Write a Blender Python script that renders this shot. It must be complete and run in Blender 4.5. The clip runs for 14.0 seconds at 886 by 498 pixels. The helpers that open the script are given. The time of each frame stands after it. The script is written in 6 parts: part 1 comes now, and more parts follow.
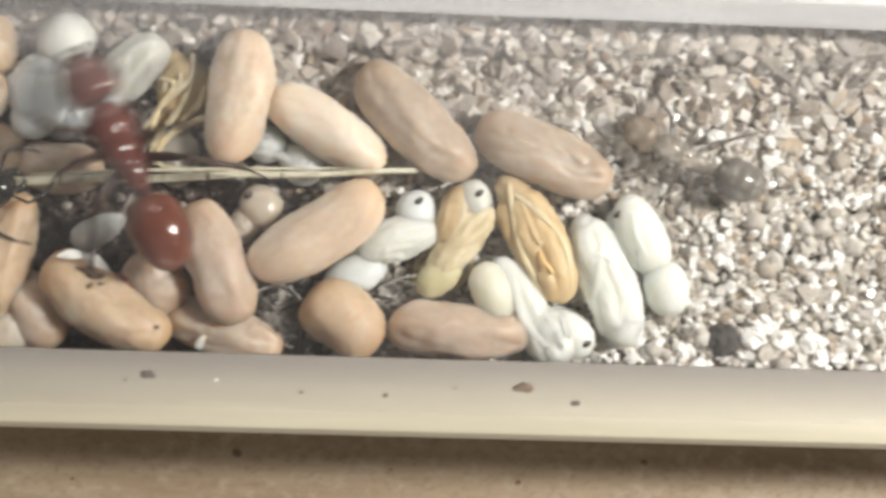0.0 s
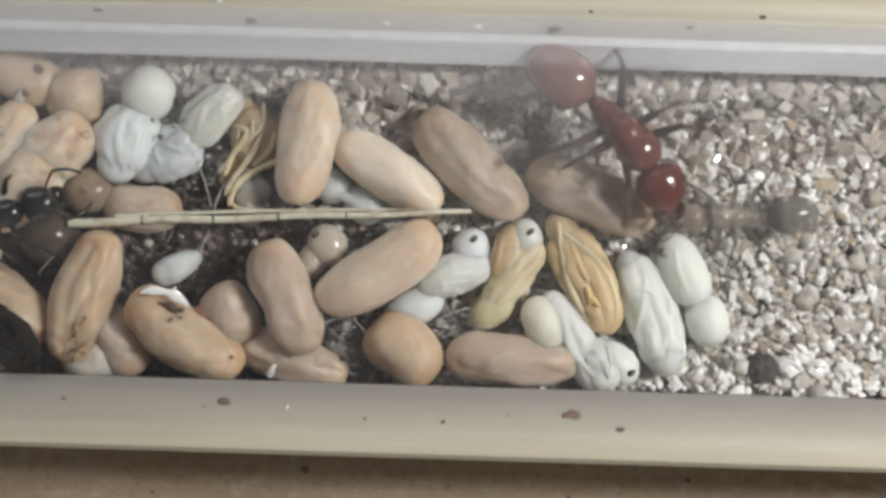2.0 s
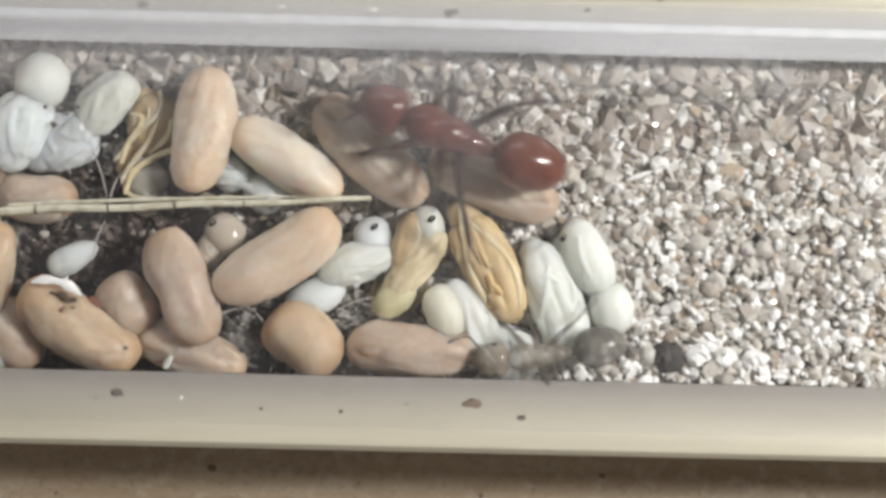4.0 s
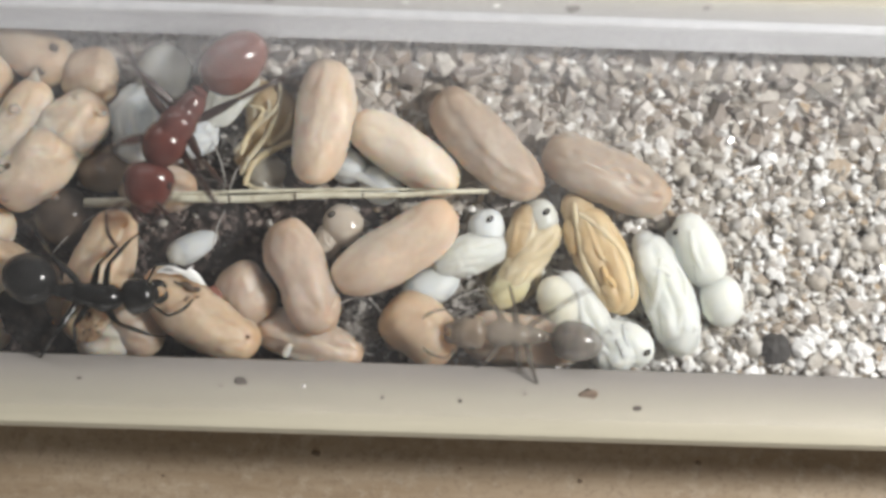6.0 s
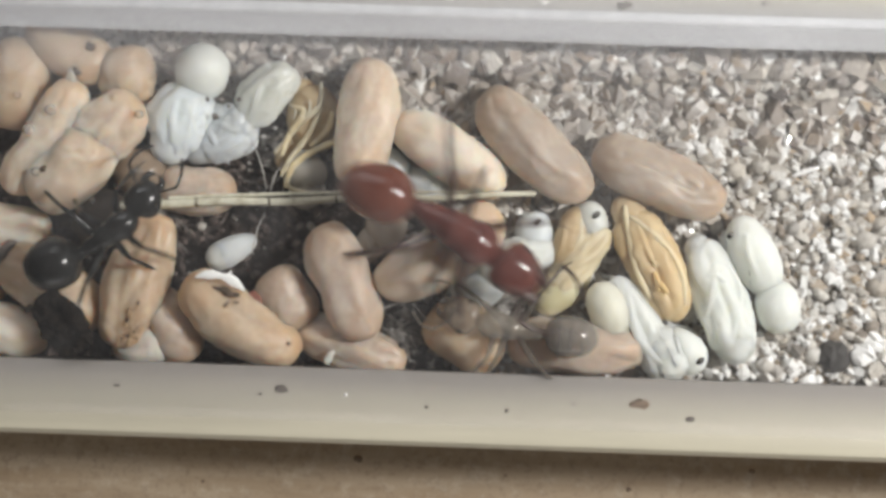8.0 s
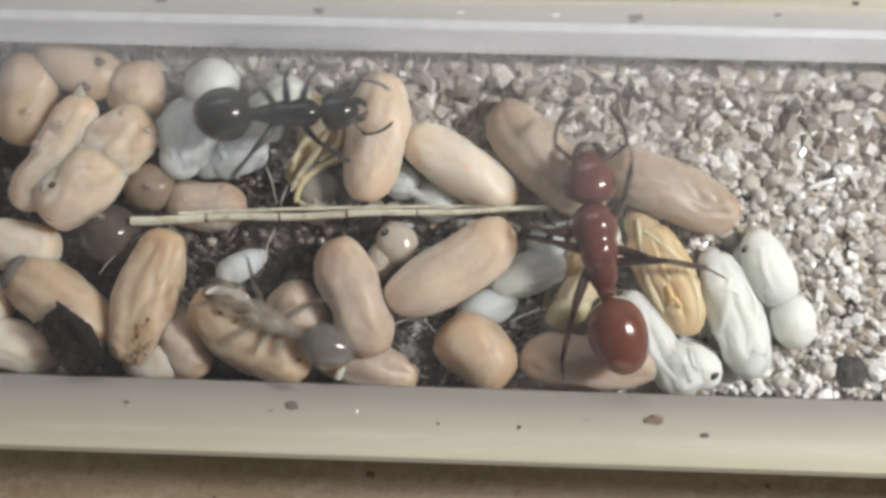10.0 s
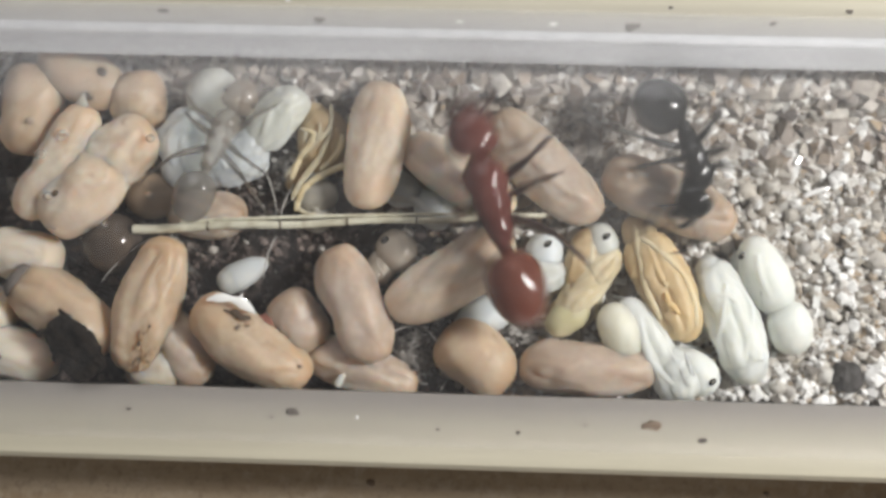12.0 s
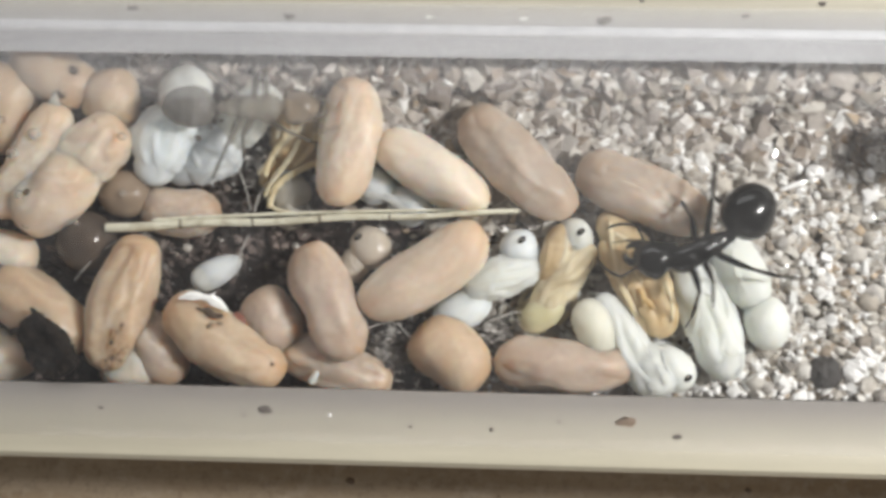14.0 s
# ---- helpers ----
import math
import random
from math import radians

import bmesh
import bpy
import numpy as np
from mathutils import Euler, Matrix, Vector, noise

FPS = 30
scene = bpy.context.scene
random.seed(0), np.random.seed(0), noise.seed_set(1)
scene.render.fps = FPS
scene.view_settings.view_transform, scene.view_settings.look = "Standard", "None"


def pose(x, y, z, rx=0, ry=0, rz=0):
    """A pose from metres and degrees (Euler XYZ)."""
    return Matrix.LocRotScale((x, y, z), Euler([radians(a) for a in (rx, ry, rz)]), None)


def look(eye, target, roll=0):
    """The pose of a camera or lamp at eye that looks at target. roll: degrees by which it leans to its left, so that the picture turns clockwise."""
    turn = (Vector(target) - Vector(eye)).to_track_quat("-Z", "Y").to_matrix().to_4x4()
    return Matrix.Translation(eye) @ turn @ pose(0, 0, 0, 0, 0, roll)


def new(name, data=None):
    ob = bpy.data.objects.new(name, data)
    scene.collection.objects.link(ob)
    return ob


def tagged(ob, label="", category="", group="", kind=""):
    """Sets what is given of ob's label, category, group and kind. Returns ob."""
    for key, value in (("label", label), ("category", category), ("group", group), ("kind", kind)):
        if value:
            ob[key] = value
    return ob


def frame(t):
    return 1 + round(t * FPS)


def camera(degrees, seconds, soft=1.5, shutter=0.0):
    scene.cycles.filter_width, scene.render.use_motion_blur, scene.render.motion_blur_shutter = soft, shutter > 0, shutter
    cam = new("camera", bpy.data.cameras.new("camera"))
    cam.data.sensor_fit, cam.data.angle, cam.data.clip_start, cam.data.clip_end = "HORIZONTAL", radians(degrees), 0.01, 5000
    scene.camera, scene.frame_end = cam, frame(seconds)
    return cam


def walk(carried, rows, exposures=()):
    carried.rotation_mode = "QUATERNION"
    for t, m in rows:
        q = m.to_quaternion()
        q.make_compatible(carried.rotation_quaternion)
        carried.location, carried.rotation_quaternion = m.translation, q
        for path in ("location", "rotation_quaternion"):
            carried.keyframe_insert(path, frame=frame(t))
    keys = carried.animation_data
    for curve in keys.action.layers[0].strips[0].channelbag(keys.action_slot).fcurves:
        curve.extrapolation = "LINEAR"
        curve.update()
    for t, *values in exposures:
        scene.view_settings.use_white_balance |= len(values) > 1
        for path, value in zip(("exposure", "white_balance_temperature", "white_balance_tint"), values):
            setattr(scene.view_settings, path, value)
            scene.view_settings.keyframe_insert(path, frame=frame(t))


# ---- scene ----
# One millimetre in metres: the plan below is written in millimetres.
MM = 0.001
cam = camera(36, 14.0, soft=3.2, shutter=0.9)
walk(cam, [
    (0.0, pose(0.001675, -0.001275, 0.072422, 0.379, -2.430, 1.801)),
    (0.5, pose(0.001364, -0.000276, 0.073689, -0.310, -0.798, 1.856)),
    (1.0, pose(0.001356, 0.001849, 0.075679, -1.078, -0.427, 1.700)),
    (1.5, pose(0.001203, 0.001727, 0.077326, -0.605, -0.326, 1.818)),
    (2.0, pose(0.001728, 0.001316, 0.077424, -0.147, 0.082, 1.736)),
    (2.5, pose(0.002639, 0.000576, 0.077015, 0.530, 0.445, 1.671)),
    (3.0, pose(0.005750, -0.000456, 0.076251, 1.272, 1.149, 1.390)),
    (3.2, pose(0.007406, -0.000604, 0.075996, 1.393, 0.677, 1.367)),
    (5.3, pose(0.001159, -0.001909, 0.077129, 1.326, -1.312, 1.590)),
    (5.5, pose(0.000507, -0.001142, 0.077227, 0.758, -1.179, 1.714)),
    (6.0, pose(-0.000384, -0.000197, 0.077476, 0.115, -0.884, 1.787)),
    (6.5, pose(-0.000000, -0.000000, 0.077213, 0.000, -0.000, 1.830)),
    (7.0, pose(-0.000626, 0.000345, 0.077001, -0.267, 0.012, 1.918)),
    (7.5, pose(-0.000431, 0.000313, 0.076025, -0.236, 0.609, 1.837)),
    (8.0, pose(-0.000643, 0.001039, 0.075210, -0.683, 0.847, 1.857)),
    (8.5, pose(-0.000426, 0.001441, 0.075141, -0.654, 1.131, 1.771)),
    (11.0, pose(-0.000310, 0.001444, 0.074367, -0.183, 1.620, 1.630)),
    (11.5, pose(-0.000404, 0.001378, 0.074886, -0.021, 1.483, 1.620)),
    (12.0, pose(-0.000256, 0.000799, 0.075232, 0.437, 1.586, 1.523)),
    (12.5, pose(-0.000221, 0.000370, 0.075971, 0.767, 1.606, 1.498)),
    (13.0, pose(-0.000233, -0.000196, 0.075760, 1.160, 1.591, 1.480)),
    (13.5, pose(0.000034, -0.000021, 0.075337, 0.971, 1.818, 1.405)),
    (14.0, pose(0.002033, 0.000609, 0.074783, 0.474, 2.285, 1.190)),
], exposures=[(0.0, 0.14, 6930, 10), (0.5, 0.12, 6880, 10), (1.0, -0.24, 6640, 10), (1.5, -0.48, 6540, 10), (2.0, -0.38, 6540, 10), (2.5, -0.34, 6540, 10), (3.2, -0.31, 6540, 10), (5.3, 0.1, 6540, 10), (6.0, -0.04, 6540, 10),
    (7.0, -0.14, 6540, 10), (8.0, -0.13, 6540, 10), (8.5, -0.19, 6540, 10), (11.0, -0.13, 6540, 10), (12.0, -0.12, 6540, 10), (12.5, 0.0, 6540, 10), (13.0, 0.0, 6540, 10), (14.0, -0.05, 6540, 10)])

# ---- room light ----
scene.view_settings.exposure = 0.0
room_world = bpy.data.worlds.new("room_air")
scene.world = room_world
room_world.use_nodes = True
room_world.node_tree.nodes["Background"].inputs[0].default_value = (1.0, 0.96, 0.9, 1)
room_world.node_tree.nodes["Background"].inputs[1].default_value = 0.02
# unseen soft lights added far and near; the walls hold no windows
for side, place, wide, high, watts in (("far", (-0.25, 1.0, 0.78), 1.3, 0.42, 4.6), ("near", (0.1, -1.5, 0.34), 1.3, 0.4, 4.8)):
    fill_lamp = new("fill_light", bpy.data.lights.new("fill_light", "AREA"))
    fill_lamp.data.shape = "RECTANGLE"
    fill_lamp.data.size, fill_lamp.data.size_y, fill_lamp.data.energy = wide, high, watts
    fill_lamp.data.color = (0.96, 0.965, 1.0)
    fill_lamp.matrix_world = look(place, (0, 0, 0))
# unseen main light, placed to suit the highlights and the trough's shadow
key_lamp = new("key_light", bpy.data.lights.new("key_light", "AREA"))
key_lamp.data.shape = "RECTANGLE"
key_lamp.data.size, key_lamp.data.size_y = 0.013, 0.032
key_lamp.data.energy = 0.242
key_lamp.data.color = (1.0, 0.985, 0.965)
key_lamp.matrix_world = look((0.102, 0.024, 0.107), (0.01, 0, 0))


# ---- materials ----
def material(name, color, rough=0.5, metal=0.0):
    m = bpy.data.materials.new(name)
    m.use_nodes = True
    b = m.node_tree.nodes["Principled BSDF"]
    b.inputs["Base Color"].default_value = (*color, 1)
    b.inputs["Roughness"].default_value = rough
    b.inputs["Metallic"].default_value = metal
    return m


def node(m, kind, **values):
    n = m.node_tree.nodes.new(kind)
    for k, v in values.items():
        n.inputs[k].default_value = v
    return n


def link(m, a, b):
    m.node_tree.links.new(a, b)


def ramp(m, fac, stops):
    n = m.node_tree.nodes.new("ShaderNodeValToRGB")
    e = n.color_ramp.elements
    while len(e) < len(stops):
        e.new(0.5)
    for s, (p, c) in zip(e, stops):
        s.position, s.color = p, (*c, 1)
    link(m, fac, n.inputs["Fac"])
    return n.outputs["Color"]


def coords(m):
    return m.node_tree.nodes.new("ShaderNodeTexCoord").outputs["Object"]


def noise_tex(m, scale, detail=4, rough=0.6, vec=None):
    n = node(m, "ShaderNodeTexNoise", Scale=scale, Detail=detail, Roughness=rough)
    link(m, vec or coords(m), n.inputs["Vector"])
    return n.outputs["Fac"]


def mix_rgb(m, fac, a, b, kind="MIX"):
    n = m.node_tree.nodes.new("ShaderNodeMix")
    n.data_type, n.blend_type = "RGBA", kind
    for sock, v in ((n.inputs[0], fac), (n.inputs[6], a), (n.inputs[7], b)):
        if isinstance(v, bpy.types.NodeSocket):
            link(m, v, sock)
        elif isinstance(v, tuple):
            sock.default_value = (*v, 1)
        else:
            sock.default_value = v
    return n.outputs[2]


def bump(m, height, strength=0.3, distance=0.0001):
    n = node(m, "ShaderNodeBump", Strength=strength, Distance=distance)
    link(m, height, n.inputs["Height"])
    link(m, n.outputs["Normal"], m.node_tree.nodes["Principled BSDF"].inputs["Normal"])


def base(m, sock):
    link(m, sock, m.node_tree.nodes["Principled BSDF"].inputs["Base Color"])


def shader(m):
    return m.node_tree.nodes["Principled BSDF"]


def scatter(m, weight, radius, scale):
    b = shader(m)
    b.inputs["Subsurface Weight"].default_value = weight
    b.inputs["Subsurface Radius"].default_value = radius
    b.inputs["Subsurface Scale"].default_value = scale


def silk(name, light, dark):
    """Papery cocoon silk: cloudy stains, thin and thick patches, lengthwise wrinkles, felted fibres."""
    m = material(name, light, 0.5)
    cloud = noise_tex(m, 210, 4, 0.6)
    patch = noise_tex(m, 560, 5, 0.65)
    fine = noise_tex(m, 3600, 3, 0.7)
    rnd = m.node_tree.nodes.new("ShaderNodeObjectInfo").outputs["Random"]
    mid = tuple(0.5 * (p + q) for p, q in zip(light, dark))
    c = ramp(m, cloud, [(0.40, dark), (0.49, mid), (0.60, light)])
    c = mix_rgb(m, ramp(m, patch, [(0.50, (0, 0, 0)), (0.68, (0.58, 0.58, 0.58))]), c, (dark[0] * 0.93, dark[1] * 0.84, dark[2] * 0.80))
    c = mix_rgb(m, ramp(m, noise_tex(m, 900, 3, 0.5), [(0.60, (0, 0, 0)), (0.70, (0.55, 0.55, 0.55))]), c, (dark[0] * 0.78, dark[1] * 0.70, dark[2] * 0.66))
    c = mix_rgb(m, 0.3, c, ramp(m, fine, [(0.35, tuple(0.72 * v for v in dark)), (0.65, light)]))
    whole = m.node_tree.nodes.new("ShaderNodeTexCoord").outputs["Generated"]
    cut = m.node_tree.nodes.new("ShaderNodeSeparateXYZ")
    link(m, whole, cut.inputs[0])
    end = ramp(m, cut.outputs["X"], [(0.0, (0.75, 0.75, 0.75)), (0.16, (0.25, 0.25, 0.25)), (0.3, (0, 0, 0)), (0.72, (0, 0, 0)), (0.86, (0.3, 0.3, 0.3)), (1.0, (0.85, 0.85, 0.85))])
    c = mix_rgb(m, end, c, (dark[0] * 0.95, dark[1] * 0.82, dark[2] * 0.68))
    c = mix_rgb(m, ramp(m, noise_tex(m, 330, 5, 0.6), [(0.52, (0, 0, 0)), (0.68, (0.62, 0.62, 0.62))]), c, tuple(min(0.9, 1.08 * v) for v in light))
    c = mix_rgb(m, ramp(m, rnd, [(0.0, (0.0, 0.0, 0.0)), (1.0, (0.35, 0.35, 0.35))]), c, (dark[0] * 0.88, dark[1] * 0.86, dark[2] * 0.86))
    base(m, c)
    scatter(m, 1.0, (1.0, 0.72, 0.5), 0.0015)
    shader(m).inputs["Coat Weight"].default_value = 0.12
    shader(m).inputs["Coat Roughness"].default_value = 0.25
    along = node(m, "ShaderNodeMapping", Scale=(0.8, 1.0, 1.0))
    link(m, coords(m), along.inputs["Vector"])
    both = m.node_tree.nodes.new("ShaderNodeMath")
    both.operation = "ADD"
    link(m, noise_tex(m, 420, 4, 0.6, along.outputs["Vector"]), both.inputs[0])
    link(m, noise_tex(m, 1500, 5, 0.7), both.inputs[1])
    bump(m, both.outputs[0], 0.16, 0.0003)
    return m


def waxy(name, light, dark, rough=0.42, weight=0.8, deep=0.0005):
    """Soft moist see-through skin of a pupa or larva."""
    m = material(name, light, rough)
    c = ramp(m, noise_tex(m, 420, 4, 0.6), [(0.3, dark), (0.62, light)])
    c = mix_rgb(m, ramp(m, noise_tex(m, 1700, 4, 0.7), [(0.6, (0, 0, 0)), (0.78, (0.35, 0.35, 0.35))]), c, tuple(0.75 * v for v in dark))
    base(m, c)
    scatter(m, weight, (1.0, 0.95, 0.85), deep)
    bump(m, noise_tex(m, 700, 5, 0.65), 0.22, 0.0003)
    shader(m).inputs["Specular IOR Level"].default_value = 0.35
    return m


def cuticle(name, light, dark, rough=0.16):
    """Polished insect skin with a faint mottling."""
    m = material(name, light, rough)
    base(m, ramp(m, noise_tex(m, 500, 3, 0.6), [(0.3, dark), (0.7, light)]))
    bump(m, noise_tex(m, 6000, 2, 0.6), 0.06, 0.00005)
    shader(m).inputs["Coat Weight"].default_value = 0.3
    shader(m).inputs["Coat Roughness"].default_value = 0.08
    return m


SILK_CREAM = silk("cream_silk", (0.87, 0.80, 0.70), (0.66, 0.53, 0.40))
# own tan, also darkened to carry dimmer light by the near wall
SILK_TAN = silk("tan_silk", (0.755, 0.645, 0.505), (0.54, 0.405, 0.275))
SILK_PALE = silk("pale_silk", (0.87, 0.82, 0.735), (0.77, 0.68, 0.57))
SILK_BROWN = silk("brown_silk", (0.68, 0.60, 0.515), (0.44, 0.36, 0.285))
# own rose tone, with the shade on low cocoons also put into it
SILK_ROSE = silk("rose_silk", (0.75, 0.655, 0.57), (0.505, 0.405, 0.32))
WHITE_SKIN = waxy("white_pupa_skin", (0.855, 0.885, 0.82), (0.775, 0.81, 0.745), 0.45, 0.85, 0.0016)
CREAM_SKIN = waxy("cream_pupa_skin", (0.86, 0.845, 0.72), (0.775, 0.755, 0.615), 0.45, 0.85, 0.0016)
BLUE_SKIN = waxy("bluish_pupa_skin", (0.825, 0.89, 0.895), (0.765, 0.835, 0.84), 0.45, 0.85, 0.0016)
GLASS_SKIN = waxy("glassy_pupa_skin", (0.80, 0.825, 0.80), (0.67, 0.69, 0.67), 0.3, deep=0.001)
GREY_SKIN = waxy("grey_pupa_skin", (0.56, 0.53, 0.46), (0.40, 0.37, 0.31), 0.2)
PEARL_SKIN = waxy("pearly_pupa_skin", (0.72, 0.65, 0.56), (0.56, 0.49, 0.40), 0.14)
GOLD_SKIN = waxy("golden_pupa_skin", (0.74, 0.58, 0.37), (0.60, 0.45, 0.26))
AMBER_SKIN = waxy("amber_pupa_skin", (0.75, 0.585, 0.355), (0.62, 0.455, 0.25))
ORANGE_SKIN = waxy("orange_pupa_skin", (0.77, 0.53, 0.27), (0.69, 0.45, 0.2))
STRAW_SKIN = waxy("straw_pupa_skin", (0.82, 0.73, 0.53), (0.68, 0.57, 0.37))
LIME_SKIN = waxy("greenish_pupa_skin", (0.74, 0.70, 0.47), (0.60, 0.55, 0.34))
FILMY_SKIN = waxy("filmy_pupa_skin", (0.84, 0.88, 0.90), (0.68, 0.72, 0.74), 0.2, 0.6)
shader(FILMY_SKIN).inputs["Alpha"].default_value = 0.66
GILT_SKIN = waxy("gilt_pupa_skin", (0.82, 0.68, 0.45), (0.71, 0.56, 0.34))
ASH_SKIN = waxy("ashen_pupa_skin", (0.82, 0.84, 0.77), (0.70, 0.72, 0.66), 0.25, deep=0.0012)
OLIVE_SKIN = waxy("olive_pupa_skin", (0.42, 0.32, 0.15), (0.33, 0.24, 0.10))
HONEY_SKIN = waxy("honey_gland_skin", (0.12, 0.09, 0.068), (0.06, 0.047, 0.04), 0.14, 0.2)
TAUPE_SKIN = waxy("taupe_skin", (0.34, 0.26, 0.19), (0.22, 0.165, 0.12), 0.2, 0.3)
for _m, _a in ((WHITE_SKIN, 0.92), (GLASS_SKIN, 0.7), (BLUE_SKIN, 0.96), (CREAM_SKIN, 0.9), (STRAW_SKIN, 0.85), (AMBER_SKIN, 0.88), (ASH_SKIN, 0.84), (PEARL_SKIN, 0.75), (LIME_SKIN, 0.85), (GREY_SKIN, 0.8), (GOLD_SKIN, 0.82)):
    shader(_m).inputs["Alpha"].default_value = _a
EYE_DARK = material("eye_dark", (0.02, 0.018, 0.016), 0.2)
RED_CUTICLE = cuticle("red_cuticle", (0.15, 0.047, 0.036), (0.085, 0.026, 0.022))
RED_GASTER = cuticle("red_gaster_cuticle", (0.19, 0.06, 0.036), (0.11, 0.034, 0.023))
RED_LEG = cuticle("red_leg_cuticle", (0.05, 0.022, 0.016), (0.03, 0.014, 0.012), 0.3)
BLACK_CUTICLE = cuticle("black_cuticle", (0.014, 0.014, 0.013), (0.007, 0.007, 0.007), 0.18)
GREY_CUTICLE = cuticle("grey_cuticle", (0.42, 0.375, 0.31), (0.27, 0.24, 0.20), 0.2)
GREY_GASTER = cuticle("callow_gaster_cuticle", (0.30, 0.28, 0.25), (0.20, 0.185, 0.165), 0.14)
GREY_HEAD = cuticle("callow_head_cuticle", (0.38, 0.31, 0.235), (0.26, 0.205, 0.155), 0.25)
GREY_LEG = cuticle("callow_leg_cuticle", (0.20, 0.17, 0.14), (0.13, 0.11, 0.09), 0.3)
for _m, _a in ((GREY_CUTICLE, 0.46), (GREY_GASTER, 0.55), (GREY_HEAD, 0.55), (GREY_LEG, 0.5)):
    shader(_m).inputs["Alpha"].default_value = _a
HOLE = material("soiled_hole", (0.10, 0.07, 0.045), 0.7)

# sand grains: each grain its own mineral
SAND = material("sand_minerals", (0.5, 0.45, 0.38), 0.2)
_rnd = SAND.node_tree.nodes.new("ShaderNodeNewGeometry").outputs["Random Per Island"]
_c = ramp(SAND, _rnd, [(0.0, (0.86, 0.84, 0.80)), (0.12, (0.50, 0.455, 0.40)), (0.28, (0.79, 0.76, 0.71)), (0.40, (0.32, 0.275, 0.235)),
                       (0.50, (0.70, 0.64, 0.555)), (0.64, (0.90, 0.895, 0.88)), (0.75, (0.46, 0.42, 0.385)), (0.85, (0.58, 0.45, 0.315)),
                       (0.90, (0.21, 0.185, 0.165)), (0.94, (0.80, 0.78, 0.75))])
_c = mix_rgb(SAND, ramp(SAND, noise_tex(SAND, 2600, 4, 0.7), [(0.46, (0, 0, 0)), (0.74, (0.45, 0.45, 0.45))]), _c, (0.33, 0.28, 0.235))
base(SAND, mix_rgb(SAND, 1.0, _c, (0.92, 0.92, 0.91), "MULTIPLY"))
bump(SAND, noise_tex(SAND, 2600, 4, 0.7), 0.7, 0.0003)
GRAVEL = material("brown_gravel", (0.35, 0.31, 0.27), 0.3)
_rnd = GRAVEL.node_tree.nodes.new("ShaderNodeNewGeometry").outputs["Random Per Island"]
_c = ramp(GRAVEL, _rnd, [(0.0, (0.30, 0.26, 0.225)), (0.14, (0.58, 0.53, 0.47)), (0.26, (0.20, 0.165, 0.145)), (0.38, (0.43, 0.38, 0.33)), (0.52, (0.66, 0.62, 0.58)),
                         (0.64, (0.38, 0.29, 0.21)), (0.74, (0.16, 0.14, 0.135)), (0.84, (0.47, 0.43, 0.40)), (0.94, (0.78, 0.75, 0.72))])
base(GRAVEL, mix_rgb(GRAVEL, ramp(GRAVEL, noise_tex(GRAVEL, 2200, 4, 0.7), [(0.44, (0, 0, 0)), (0.72, (0.5, 0.5, 0.5))]), _c, (0.24, 0.20, 0.175)))
bump(GRAVEL, noise_tex(GRAVEL, 2400, 4, 0.7), 0.6, 0.0003)
SAND_BED = material("sand_bed_dust", (0.2, 0.17, 0.135), 0.9)
_clean = ramp(SAND_BED, noise_tex(SAND_BED, 1200, 5, 0.7), [(0.35, (0.10, 0.082, 0.064)), (0.65, (0.22, 0.185, 0.15))])
_soiled = ramp(SAND_BED, noise_tex(SAND_BED, 1400, 5, 0.7), [(0.35, (0.05, 0.037, 0.032)), (0.65, (0.12, 0.092, 0.079))])
_sep = SAND_BED.node_tree.nodes.new("ShaderNodeSeparateXYZ")
link(SAND_BED, coords(SAND_BED), _sep.inputs[0])
_edge = node(SAND_BED, "ShaderNodeMapRange")
_edge.inputs["From Min"].default_value, _edge.inputs["From Max"].default_value = -0.001, 0.005
link(SAND_BED, _sep.outputs["X"], _edge.inputs["Value"])
base(SAND_BED, mix_rgb(SAND_BED, _edge.outputs["Result"], _soiled, _clean))
SOIL = material("dark_soil", (0.05, 0.04, 0.032), 0.75)
_rnd = SOIL.node_tree.nodes.new("ShaderNodeNewGeometry").outputs["Random Per Island"]
base(SOIL, ramp(SOIL, _rnd, [(0.0, (0.06, 0.044, 0.038)), (0.5, (0.13, 0.096, 0.083)), (0.8, (0.19, 0.147, 0.128)), (0.97, (0.27, 0.22, 0.19))]))
SOOT = material("charred_matter", (0.02, 0.017, 0.014), 0.8)
shader(SOOT).inputs["Specular IOR Level"].default_value = 0.15
base(SOOT, ramp(SOOT, noise_tex(SOOT, 1300, 6, 0.75), [(0.4, (0.006, 0.005, 0.0045)), (0.8, (0.06, 0.044, 0.033))]))
bump(SOOT, noise_tex(SOOT, 1800, 6, 0.75), 0.9, 0.0004)
LINT = material("grey_lint", (0.22, 0.20, 0.18), 0.9)
base(LINT, ramp(LINT, noise_tex(LINT, 1500, 5, 0.8), [(0.35, (0.07, 0.06, 0.055)), (0.66, (0.46, 0.44, 0.41))]))
LINT_BITS = material("lint_bits", (0.2, 0.18, 0.16), 0.8)
_rnd = LINT_BITS.node_tree.nodes.new("ShaderNodeNewGeometry").outputs["Random Per Island"]
base(LINT_BITS, ramp(LINT_BITS, _rnd, [(0.0, (0.03, 0.026, 0.024)), (0.4, (0.09, 0.08, 0.075)), (0.6, (0.22, 0.205, 0.19)), (0.8, (0.42, 0.40, 0.375)), (1.0, (0.6, 0.58, 0.55))]))
STRAW = material("straw", (0.62, 0.56, 0.38), 0.4)
base(STRAW, ramp(STRAW, noise_tex(STRAW, 900, 5, 0.7), [(0.3, (0.40, 0.35, 0.23)), (0.55, (0.74, 0.72, 0.58))]))
